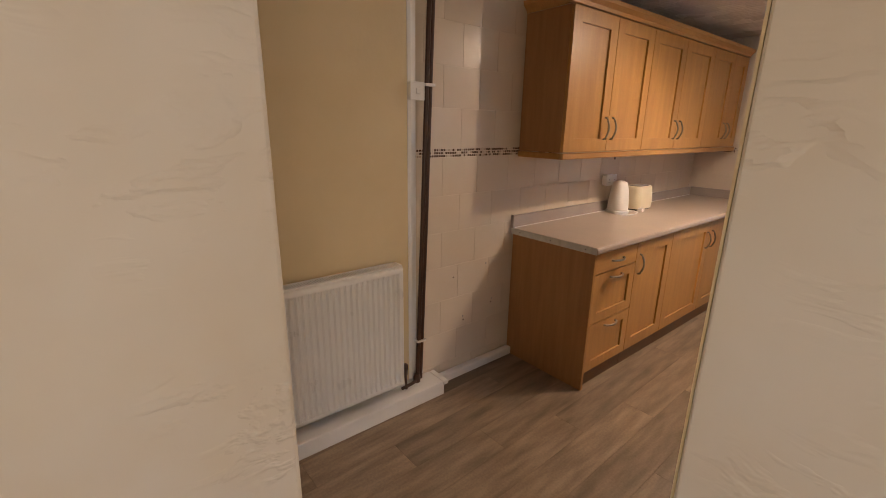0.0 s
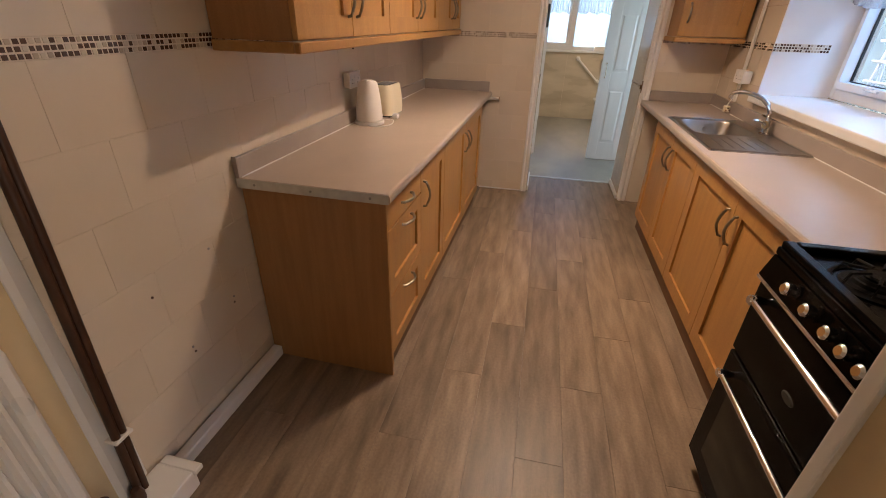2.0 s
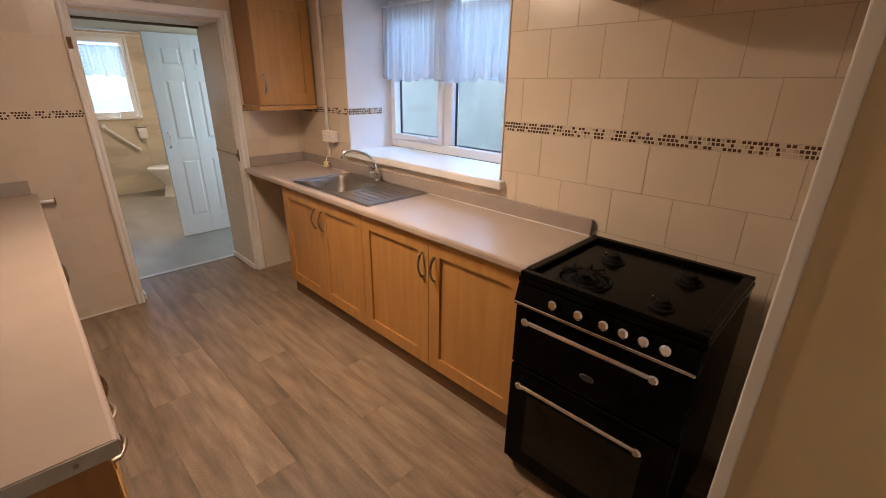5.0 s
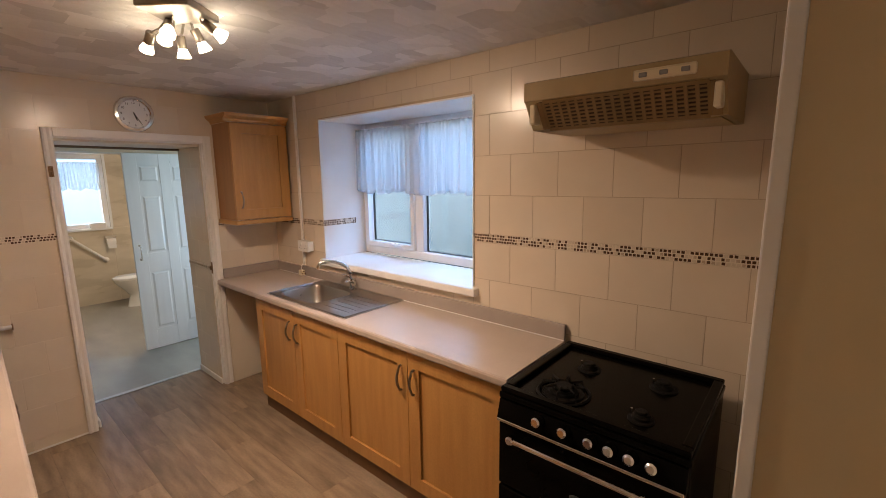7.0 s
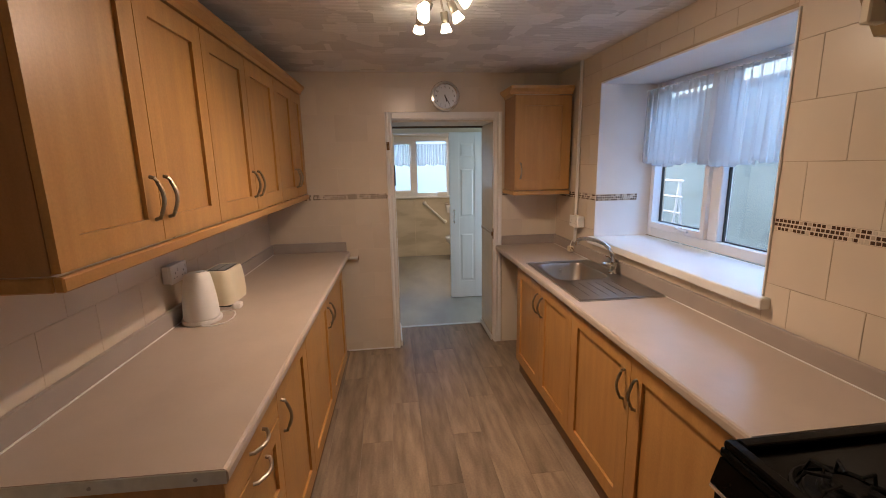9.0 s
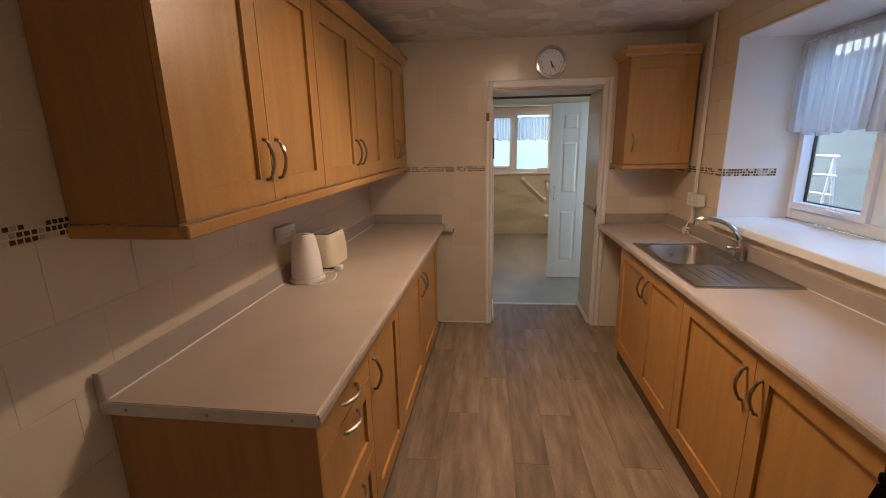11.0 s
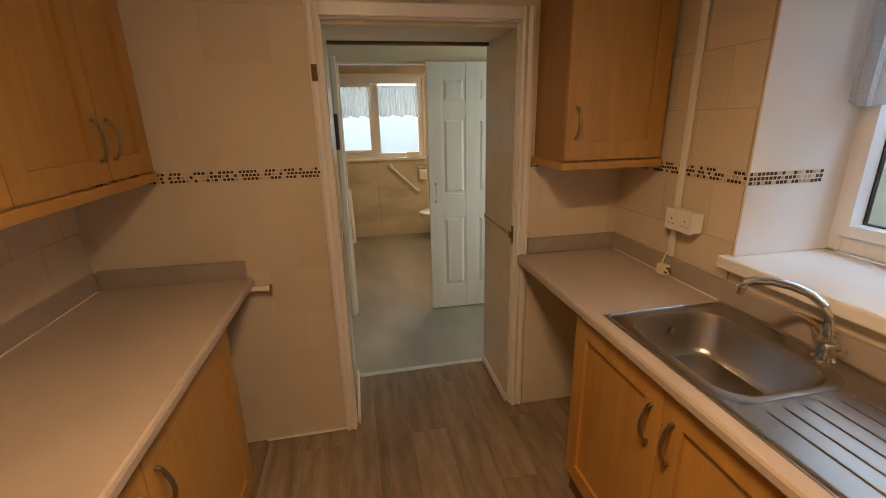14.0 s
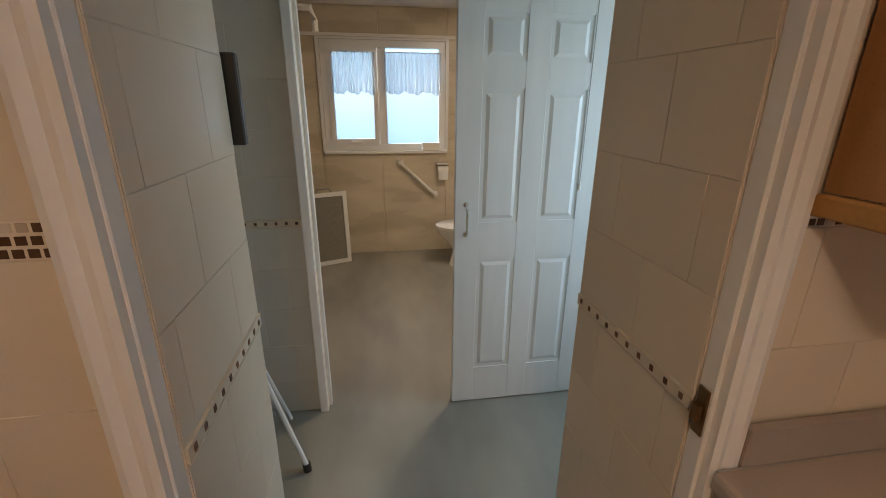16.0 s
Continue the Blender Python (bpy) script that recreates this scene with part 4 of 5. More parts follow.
    for z0, z1, hz in ((0.562, 0.812, 0.780), (0.075, 0.552, 0.500)):
        dr = part("oven_door", box(x0 + 0.004, yf + 0.001, z0, x1 - 0.004, yf + 0.035, z1, 0.006, 2), ENAMEL, t)
        part("rail", tube([(x0 + 0.105, yf + 0.072, hz), (x1 - 0.080, yf + 0.072, hz)], 0.009, 12), CHROME, dr, "chrome towel-rail handle", soft=True)
        for xx in (x0 + 0.100, x1 - 0.075):
            part("rail_end", lathe([(0, 0.05), (0.011, 0.05), (0.016, 0.045), (0.017, 0.03), (0.013, 0.02), (0.010, 0.0), (0, 0)], 16, m=Matrix.Translation((xx, yf + 0.034, hz)) @ Matrix.Rotation(radians(-90), 4, "X")), CHROME, dr, soft=True)
        if z1 < 0.6:
            part("oven_window", box(x0 + 0.09, yf + 0.0352, z0 + 0.08, x1 - 0.09, yf + 0.038, z1 - 0.11, 0.001), SMOKED, dr, "dark glass oven window")
        else:
            part("badge", lathe([(0, 0.004), (0.02, 0.004), (0.024, 0.0), (0, 0)], 24, m=Matrix.Translation((cx, yf + 0.035, 0.645)) @ Matrix.Rotation(radians(-90), 4, "X") @ Matrix.Diagonal((1.15, 0.55, 1, 1))), BLACKP, dr, "small dark oval badge", soft=True)
    part("kick_plate", box(x0 + 0.01, yf - 0.03, 0.032, x1 - 0.01, yf + 0.004, 0.07, 0.003), ENAMEL, t)
    return t


cooker()


def hood():
    t = thing("cooker_hood", "yellowed cream cooker hood with a slotted grille", "cooker hood")
    x0, x1 = 1.778, 2.430
    yb = RIGHT_Y + 0.008
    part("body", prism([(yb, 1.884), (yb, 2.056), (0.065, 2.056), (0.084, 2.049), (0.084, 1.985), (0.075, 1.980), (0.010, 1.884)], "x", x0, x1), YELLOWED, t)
    # slats across the slanted grille
    p, q = Vector((0.075, 1.978)), Vector((0.012, 1.887))
    n = Vector((p.y - q.y, -(p.x - q.x))).normalized()
    # dark sheet behind the slats stands for the shade inside the slots
    gr = part("grille", prism([(p.x + 0.003 * n.x, p.y + 0.003 * n.y), (p.x + 0.0005 * n.x, p.y + 0.0005 * n.y), (q.x + 0.0005 * n.x, q.y + 0.0005 * n.y), (q.x + 0.003 * n.x, q.y + 0.003 * n.y)], "x", x0 + 0.03, x1 - 0.06), DARK, t)
    g0, g1 = x0 + 0.045, x1 - 0.075
    for k in range(9):
        c, d = p.lerp(q, k / 8), (q - p).normalized() * (0.0032 if 0 < k < 8 else 0.006)
        part("slat", prism([(c.x + e * d.x + h * n.x, c.y + e * d.y + h * n.y) for e, h in ((-1, 0.002), (-1, 0.006), (1, 0.006), (1, 0.002))], "x", g0, g1), HOODGRILLE, gr)
    for k in range(18):
        xx, w = g0 + k * (g1 - g0) / 17, 0.0055
        part("bar", prism([(u.x + h * n.x, u.y + h * n.y) for u, h in ((p, 0.002), (p, 0.0063), (q, 0.0063), (q, 0.002))], "x", xx - w, xx + w), HOODGRILLE, gr)
    for a, b in ((x0 + 0.012, g0 - 0.006), (g1 + 0.006, x1 - 0.05)):
        part("blank", prism([(u.x + h * n.x, u.y + h * n.y) for u, h in ((p, 0.003), (p, 0.0066), (q, 0.0066), (q, 0.003))], "x", a, b), HOODGRILLE, gr)
    for z0, z1, xa in ((1.90, 1.972, x1 - 0.045), (1.90, 1.972, x0 + 0.008)):
        part("clip", box(xa, 0.035, z0, xa + 0.022, 0.083, z1, 0.004), CREAMP, t)
    cp = part("control_plate", box(1.855, 0.0842, 2.000, 2.035, 0.087, 2.034, 0.004), CREAMP, t)
    for xx in (1.885, 1.945, 2.005):
        part("slider", box(xx - 0.012, 0.0871, 2.010, xx + 0.012, 0.093, 2.024, 0.002), GREYP, cp)
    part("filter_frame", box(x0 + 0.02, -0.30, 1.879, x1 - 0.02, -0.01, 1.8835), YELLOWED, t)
    return t


hood()

# ---- lamp ----


def ceiling_lamp():
    t = thing("ceiling_spotlight", "chrome ceiling light with six adjustable lit spots", "ceiling light")
    cx, cy = 3.45, 0.89
    plate = part("ceiling_plate", box(-0.10, -0.10, -0.028, 0.10, 0.10, 0, 0.006, 2), NICKEL, t)
    plate.matrix_local = Matrix.Translation((cx - 0.02, cy + 0.01, CEIL_Z)) @ Matrix.Rotation(radians(38), 4, "Z")
    # bulb tip, the way it points, its power
    spots = [((3.715, 0.935, 2.235), (0.60, 0.05, -0.60), 2.8), ((3.515, 0.930, 2.235), (-0.45, 0.36, -0.80), 3.7), ((3.460, 0.935, 2.262), (-0.55, 0.32, -0.70), 2.8),
             ((3.672, 0.808, 2.222), (0.20, -0.15, -0.90), 1.7), ((3.545, 0.768, 2.235), (0.10, -0.45, -0.80), 2.3), ((3.378, 0.760, 2.255), (-0.35, -0.60, -0.50), 3.0)]
    for tip, aim, power in spots:
        way, tip = Vector(aim).normalized(), Vector(tip)
        q = tip - way * 0.085
        flat = Vector((tip.x - cx, tip.y - cy, 0)) * 0.45
        p = Vector((cx + max(-0.07, min(0.07, flat.x)), cy + max(-0.07, min(0.07, flat.y)), CEIL_Z - 0.026))
        q.z = min(q.z, CEIL_Z - 0.035)
        arm = part("arm", tube([p, (p + q) / 2 + Vector((0, 0, -0.010)), q], 0.005), NICKEL, t)
        rot = way.to_track_quat("Z", "Y").to_matrix().to_4x4()
        part("spot_can", lathe([(0, -0.004), (0.016, -0.003), (0.018, 0.0), (0.018, 0.045), (0.020, 0.047), (0.0165, 0.048), (0, 0.046)], 18, m=Matrix.Translation(q) @ rot), NICKEL, arm, soft=True)
        part("spot_bulb", lathe([(0.0155, 0.047), (0.019, 0.058), (0.026, 0.078), (0.0265, 0.083), (0.022, 0.085), (0, 0.086)], 20, m=Matrix.Translation(q) @ rot), BULB, arm, "lit reflector bulb", soft=True)
        bulb("spot_light", q + way * 0.105, way * 0.55 + Vector((0, 0, -0.40)), power, WARM, 0.02)


ceiling_lamp()

# ---- clock ----


def clock():
    t = thing("wall_clock", "round chrome-rimmed wall clock with a pale face", "clock", m=Matrix.Translation((FAR_X - 0.008, 0.622, 2.156)) @ Matrix.Rotation(radians(-90), 4, "Y"))
    part("rim", lathe([(0.0, 0.0), (0.118, 0.0), (0.12, 0.012), (0.112, 0.026), (0.098, 0.028), (0.09, 0.02), (0.088, 0.012), (0, 0.012)], 40), CHROME, t, soft=True)
    part("face", lathe([(0, 0.016), (0.089, 0.016), (0.089, 0.0125), (0, 0.0125)], 40), CLOCKFACE, t)
    # local x is up, local y is to the viewer's left
    for h in range(12):
        a = radians(30 * h)
        cu = bpy.data.curves.new("numeral", "FONT")
        cu.body, cu.size, cu.align_x, cu.align_y, cu.extrude = str(h or 12), 0.021, "CENTER", "CENTER", 0.0004
        ob = new("numeral", cu)
        cu.materials.append(BLACKP)
        ob.parent = t
        ob.matrix_local = Matrix.Translation((0.074 * math.cos(a), -0.074 * math.sin(a), 0.0168)) @ Matrix.Rotation(radians(-90), 4, "Z")
    for deg, ln, w, z in ((163, 0.045, 0.0035, 0.0185), (150, 0.066, 0.0025, 0.020)):
        m = Matrix.Rotation(radians(-deg), 4, "Z")
        part("hand", box(-0.012, -w, z - 0.0008, ln, w, z + 0.0008), BLACKP, t).matrix_local = m
    part("hub", rod((0, 0, 0.016), (0, 0, 0.023), 0.005, 12), BLACKP, t)


clock()

# ---- radiator and pipes ----


def radiator():
    t = thing("radiator", "white double-panel radiator with a top grille", "radiator", m=LEFT)
    x0, x1, z0, z1 = 0.84, 1.592, 0.165, 0.845
    yf, yb = LEFT_Y - 0.135, LEFT_Y - 0.045
    n = 24
    w = (x1 - x0 - 0.05) / n
    bm = bmesh.new()
    prof = [(x0, yf + 0.012), (x0 + 0.012, yf), (x0 + 0.025, yf)]
    for k in range(n):
        a = x0 + 0.025 + k * w
        prof += [(a + 0.10 * w, yf), (a + 0.30 * w, yf + 0.014), (a + 0.62 * w, yf + 0.014), (a + 0.82 * w, yf)]
    prof += [(x1 - 0.012, yf), (x1, yf + 0.012)]
    flat = [(x, yf if 0 < i < len(prof) - 1 else y) for i, (x, y) in enumerate(prof)]
    rows = [(z0, flat, 0.010), (z0 + 0.012, flat, 0), (z0 + 0.03, flat, 0), (z0 + 0.06, prof, 0), (z1 - 0.06, prof, 0), (z1 - 0.03, flat, 0), (z1 - 0.012, flat, 0), (z1, flat, 0.010)]
    grid = [[bm.verts.new((x, y + back, z)) for x, y in pr] for z, pr, back in rows]
    for u, v in zip(grid, grid[1:]):
        for k in range(len(u) - 1):
            bm.faces.new((u[k], u[k + 1], v[k + 1], v[k]))
    ob = part("front_panel", bm, RAD, t, "ribbed white panel", soft=True)
    so = ob.modifiers.new("thickness", "SOLIDIFY")
    so.thickness, so.offset = 0.004, -1
    part("back_panel", box(x0 + 0.01, yb - 0.012, z0, x1 - 0.01, yb, z1, 0.004), RAD, t)
    for xa in (x0 + 0.001, x1 - 0.016):
        part("side_cover", box(xa, yf + 0.016, z0 + 0.01, xa + 0.015, yb - 0.013, z1 + 0.008, 0.003), RAD, t)
    g = part("top_grille", box(x0 + 0.017, yf + 0.016, z1 - 0.012, x1 - 0.017, yb - 0.014, z1 - 0.006), GREYP, t)
    for k in range(64):
        xx = x0 + 0.024 + k * (x1 - x0 - 0.048) / 63
        part("slat", box(xx - 0.0025, yf + 0.017, z1 - 0.0055, xx + 0.0025, yb - 0.015, z1 + 0.006), RAD, g)
    for yy in (yf + 0.015, yb - 0.0135):
        part("top_rail", box(x0 + 0.017, yy - 0.0025, z1 - 0.005, x1 - 0.017, yy + 0.0025, z1 + 0.008), RAD, g)
    for xx in (x0 + 0.2, x1 - 0.2):
        part("bracket", box(xx - 0.02, yb + 0.0005, z0 + 0.1, xx + 0.02, LEFT_Y - 0.0125, z1 - 0.1), RAD, t)
    v = part("valve", lathe([(0, 0), (0.012, 0), (0.014, 0.03), (0.017, 0.034), (0.017, 0.058), (0.011, 0.066), (0, 0.066)], 14, m=Matrix.Translation((x1 + 0.03, (yf + yb) / 2, z0 + 0.03))), RUST, t, "dark painted radiator valve", soft=True)
    part("tail", rod((x1 - 0.002, (yf + yb) / 2, z0 + 0.045), (x1 + 0.03, (yf + yb) / 2, z0 + 0.045), 0.008), RUST, v)
    part("drop_pipe", tube([(x1 + 0.03, (yf + yb) / 2, z0 + 0.03), (x1 + 0.03, (yf + yb) / 2 - 0.01, 0.11)], 0.0075), RUST, v)
    return t


radiator()
pp = thing("heating_pipes", "dark brown painted heating pipes up the wall", "pipe", m=LEFT)
for xx, yy, top in ((1.735, 0.046, CEIL_Z), (1.759, 0.042, CEIL_Z)):
    part("pipe", tube([(xx, LEFT_Y - yy, 0.10), (xx + 0.035, LEFT_Y - yy, 1.0), (xx + 0.08, LEFT_Y - yy, top)], 0.0122, 10), RUST, pp, soft=True)
for zz, xo in ((0.34, 0.0), (1.72, 0.05)):
    part("clip", box(1.728 + xo, LEFT_Y - 0.062, zz, 1.788 + xo, LEFT_Y - 0.018, zz + 0.014, 0.003), PLASTIC, pp)
part("elbow", tube([(1.738, LEFT_Y - 0.046, 0.13), (1.72, LEFT_Y - 0.065, 0.115), (1.68, LEFT_Y - 0.08, 0.115), (1.60, LEFT_Y - 0.09, 0.115)], 0.0095, 10), RUST, pp, soft=True)
part("fitting", lathe([(0, 0), (0.02, 0), (0.021, 0.03), (0.013, 0.05), (0, 0.05)], 14, m=Matrix.Translation((1.72, LEFT_Y - 0.062, 0.101))), RUST, pp, soft=True)

# ---- sockets and small wall things ----


def outlet(label, m, w=0.147, h=0.086, d=0.012, gangs=2, switch=False, box_d=0.0):
    """Local x along the wall, y out of it towards -y, z up; origin at its centre on the wall."""
    t = thing("wall_socket" if not switch else "light_switch", label, "socket" if not switch else "switch", m=m)
    if box_d:
        part("back_box", box(-w / 2 + 0.003, -box_d, -h / 2 + 0.003, w / 2 - 0.003, 0, h / 2 - 0.003, 0.003), PLASTIC, t)
    y = -box_d
    p = part("plate", box(-w / 2, y - d, -h / 2, w / 2, y - 0.0004, h / 2, 0.003, 2), PLASTIC, t)
    for g in range(gangs):
        cx = (g - (gangs - 1) / 2) * w / 2
        if switch:
            part("rocker", box(cx - 0.011, y - d - 0.005, -0.014, cx + 0.011, y - d - 0.0002, 0.014, 0.002), PLASTIC, p)
        else:
            for dx, dz, sw, sh in ((0, 0.004, 0.004, 0.009), (-0.011, -0.017, 0.007, 0.004), (0.011, -0.017, 0.007, 0.004)):
                part("pin_hole", box(cx + dx - sw / 2, y - d - 0.0008, dz - sh / 2, cx + dx + sw / 2, y - d - 0.0001, dz + sh / 2), BLACKP, p)
            part("rocker", box(cx + 0.018, y - d - 0.004, 0.010, cx + 0.027, y - d - 0.0002, 0.026, 0.001), PLASTIC, p)
    return t


outlet("white double socket above the worktop", LEFT @ Matrix.Translation((3.60, LEFT_Y - 0.010, 1.15)), d=0.012, box_d=0.03)
outlet("white switched spur beside the pipes", LEFT @ Matrix.Translation((1.735, LEFT_Y - 0.020, 1.695)), 0.086, 0.086, gangs=1, switch=True, box_d=0.02)
outlet("white socket high on the tiled wall", LEFT @ Matrix.Translation((1.99, LEFT_Y - 0.010, 2.24)), 0.088, 0.09, gangs=1, box_d=0.015)
outlet("white surface-mounted double socket above the sink worktop", Matrix.Translation((4.665, RIGHT_Y + 0.010, 1.165)) @ Matrix.Rotation(math.pi, 4, "Z"), box_d=0.045)
cb = thing("cable_conduit", "white vertical cable trunking on the tiles", "trunking")
part("trunking", box(4.725, RIGHT_Y + 0.009, 0.99, 4.75, RIGHT_Y + 0.025, CEIL_Z, 0.002), PLASTIC, cb)
pl = thing("mains_plug", "white unplugged mains plug hanging by its cable", "plug")
part("plug_body", box(4.70, -0.322, 0.915, 4.745, -0.285, 0.960, 0.006, 2), CREAMP, pl)
for a in (-0.011, 0.011):
    part("pin", box(4.685, -0.305 + a, 0.93, 4.70, -0.301 + a, 0.936), BRASS, pl)
part("pin", box(4.680, -0.306, 0.945, 4.70, -0.300, 0.952), BRASS, pl)
part("cable", tube([(4.735, -0.305, 0.96), (4.74, -0.318, 0.99), (4.738, -0.335, 1.02), (4.735, -0.345, 1.06)], 0.004), PLASTIC, pl, soft=True)
ty = thing("towel_rail", "short white plastic towel rail stub under the worktop", "towel rail")
part("bar", rod((5.150, 1.56, 0.853), (5.150, 1.392, 0.847), 0.0125, 16), PLASTIC, ty, soft=True)
part("collar", lathe([(0.013, 0), (0.021, 0.001), (0.021, 0.006), (0.013, 0.007)], 18, m=Matrix.Translation((5.150, 1.392, 0.847)) @ Matrix.Rotation(radians(90), 4, "X")), BRASS, ty, "rusty end collar", soft=True)
part("clip", box(5.138, 1.548, 0.848, 5.162, 1.562, 0.8638, 0.002), ALU, ty)
lk = thing("door_latch", "dark metal latch hook on the door frame", "latch")
part("plate", box(FAR_X - 0.032, 1.088, 1.735, FAR_X - 0.0265, 1.112, 1.80, 0.002), BRASS, lk)
part("hook", tube([(FAR_X - 0.032, 1.10, 1.79), (FAR_X - 0.05, 1.10, 1.785), (FAR_X - 0.055, 1.10, 1.765), (FAR_X - 0.04, 1.10, 1.75)], 0.005), BRASS, lk, soft=True)
kp = thing("latch_keep", "dark metal latch keep in the door lining", "latch")
part("plate", box(5.185, 0.2085, 0.955, 5.212, 0.213, 1.05, 0.002), BRASS, kp)
part("bolt", box(5.190, 0.2132, 0.985, 5.206, 0.226, 1.02, 0.002), BRASS, kp)
ho = solid("pipe_stub", tube([(4.90, LF + 0.10, 0.0), (4.90, LF + 0.10, 0.05), (4.90, LF + 0.07, 0.075), (4.90, LF + 0.03, 0.08)], 0.013), RUST, "dark pipe stub low beside the base unit", "pipe stub", m=LEFT, soft=True)

for k, (u, z) in enumerate(((2.03, 0.66), (2.30, 0.70), (2.12, 0.36), (2.115, 0.385), (2.36, 0.42), (2.365, 0.445))):
    solid("wall_plug", rod((u, LEFT_Y - 0.0062, z), (u, LEFT_Y - 0.0036, z), 0.0045, 10), GREYP if k % 2 else RUST, "small plugged screw hole in the tiles", "wall plug", m=LEFT, group="old screw holes")
sm = thing("cable_stub", "short dark cable stub above the worktop socket", "cable", m=LEFT)
part("stub", tube([(3.66, LEFT_Y - 0.006, 1.335), (3.66, LEFT_Y - 0.02, 1.33), (3.66, LEFT_Y - 0.022, 1.305)], 0.006), BLACKP, sm, soft=True)

# ---- kettle and toaster ----


def kettle(m):
    t = thing("kettle", "white plastic jug kettle on its base", "kettle", m=m)
    part("base", lathe([(0, 0), (0.084, 0), (0.087, 0.004), (0.087, 0.018), (0.084, 0.021), (0, 0.021)], 32), PLASTIC, t, soft=True)
    bm = bmesh.new()
    rings = []
    seg = 32
    for z, r, sx in ((0.0225, 0.084, 0), (0.027, 0.086, 0), (0.095, 0.081, 0.001), (0.16, 0.073, 0.003), (0.21, 0.064, 0.006), (0.231, 0.059, 0.008), (0.238, 0.050, 0.009)):
        ring = []
        for k in range(seg):
            a = 2 * math.pi * k / seg
            spout = 0.016 * max(0, math.cos(a)) ** 8 * max(0, (z - 0.16) / 0.08)
            tilt = 0.012 * math.cos(a) * max(0, (z - 0.195) / 0.045)
            ring.append(bm.verts.new(((r + spout) * math.cos(a) + sx, r * math.sin(a) * 0.92, z + tilt)))
        rings.append(ring)
    for u, v in zip(rings, rings[1:]):
        for k in range(seg):
            bm.faces.new((u[k], u[(k + 1) % seg], v[(k + 1) % seg], v[k]))
    bm.faces.new(rings[0])
    bm.faces.new(rings[-1])
    part("jug", bm, PLASTIC, t, soft=True)
    part("lid", lathe([(0, 0.008), (0.03, 0.007), (0.042, 0.0), (0, 0.0)], 24, m=Matrix.Translation((0.010, 0, 0.2390)) @ Matrix.Rotation(radians(-14), 4, "Y")), PLASTIC, t, soft=True)
    part("handle", tube([(-0.05, 0, 0.215), (-0.082, 0, 0.213), (-0.101, 0, 0.188), (-0.104, 0, 0.11), (-0.092, 0, 0.065), (-0.074, 0, 0.06)], 0.012, 10), PLASTIC, t, soft=True)
    return t


def toaster(m):
    t = thing("toaster", "cream two-slice toaster with a dark top", "toaster", m=m)
    bm = bmesh.new()
    rings = []
    for z, hx, hy, rad in ((0.010, 0.118, 0.076, 0.045), (0.05, 0.122, 0.080, 0.048), (0.12, 0.117, 0.077, 0.046), (0.165, 0.110, 0.072, 0.042),
                           (0.186, 0.105, 0.067, 0.038), (0.192, 0.098, 0.060, 0.032), (0.189, 0.094, 0.056, 0.028)):
        ring = []
        for q, (sx, sy) in enumerate(((1, 1), (-1, 1), (-1, -1), (1, -1))):
            for k in range(7):
                a = radians(90 * q + 15 * k)
                ring.append(bm.verts.new((sx * (hx - rad) + rad * math.cos(a), sy * (hy - rad) + rad * math.sin(a), z)))
        rings.append(ring)
    for u, v in zip(rings, rings[1:]):
        for k in range(len(u)):
            bm.faces.new((u[k], u[(k + 1) % len(u)], v[(k + 1) % len(u)], v[k]))
    bm.faces.new(rings[0])
    bm.faces.new(rings[-1])
    part("body", bm, CREAMP, t, soft=True)
    part("foot_plate", box(-0.108, -0.066, 0.0, 0.108, 0.066, 0.0098, 0.003), BLACKP, t)
    part("top_plate", box(-0.080, -0.048, 0.1892, 0.080, 0.048, 0.1918, 0.002), BLACKP, t)
    for y in (-0.022, 0.022):
        part("slot", wall_with_hole("x", y - 0.017, y + 0.017, -0.074, 0.074, 0.1922, 0.1940, (-0.072, 0.072, 0.19, 0.19)), GREYP, t)
    part("lever", box(-0.138, -0.018, 0.125, -0.117, 0.018, 0.140, 0.004), CREAMP, t)
    part("dial", lathe([(0, 0.012), (0.012, 0.012), (0.014, 0), (0, 0)], 16, m=Matrix.Translation((-0.1215, 0.02, 0.06)) @ Matrix.Rotation(radians(-90), 4, "Y")), GREYP, t, soft=True)
    return t


kettle(pose(3.605, 2.020, 0.9052, 0, 0, 205))
toaster(pose(3.905, 2.015, 0.9052, 0, 0, 177))
fx = thing("appliance_cable", "white kettle flex with a plug on the worktop", "cable")
loop = [(3.700, 1.985, 0.912), (3.722, 1.962, 0.9095), (3.728, 1.935, 0.9095), (3.708, 1.908, 0.9095), (3.665, 1.890, 0.9095), (3.610, 1.882, 0.9095),
        (3.550, 1.892, 0.9095), (3.515, 1.930, 0.9095), (3.510, 1.980, 0.9095), (3.535, 2.010, 0.912)]
part("flex", tube(loop, 0.0035), PLASTIC, fx, soft=True)
part("plug", box(3.750, 1.893, 0.9055, 3.800, 1.930, 0.936, 0.008, 2), PLASTIC, fx)

# ---- lobby and bathroom ----


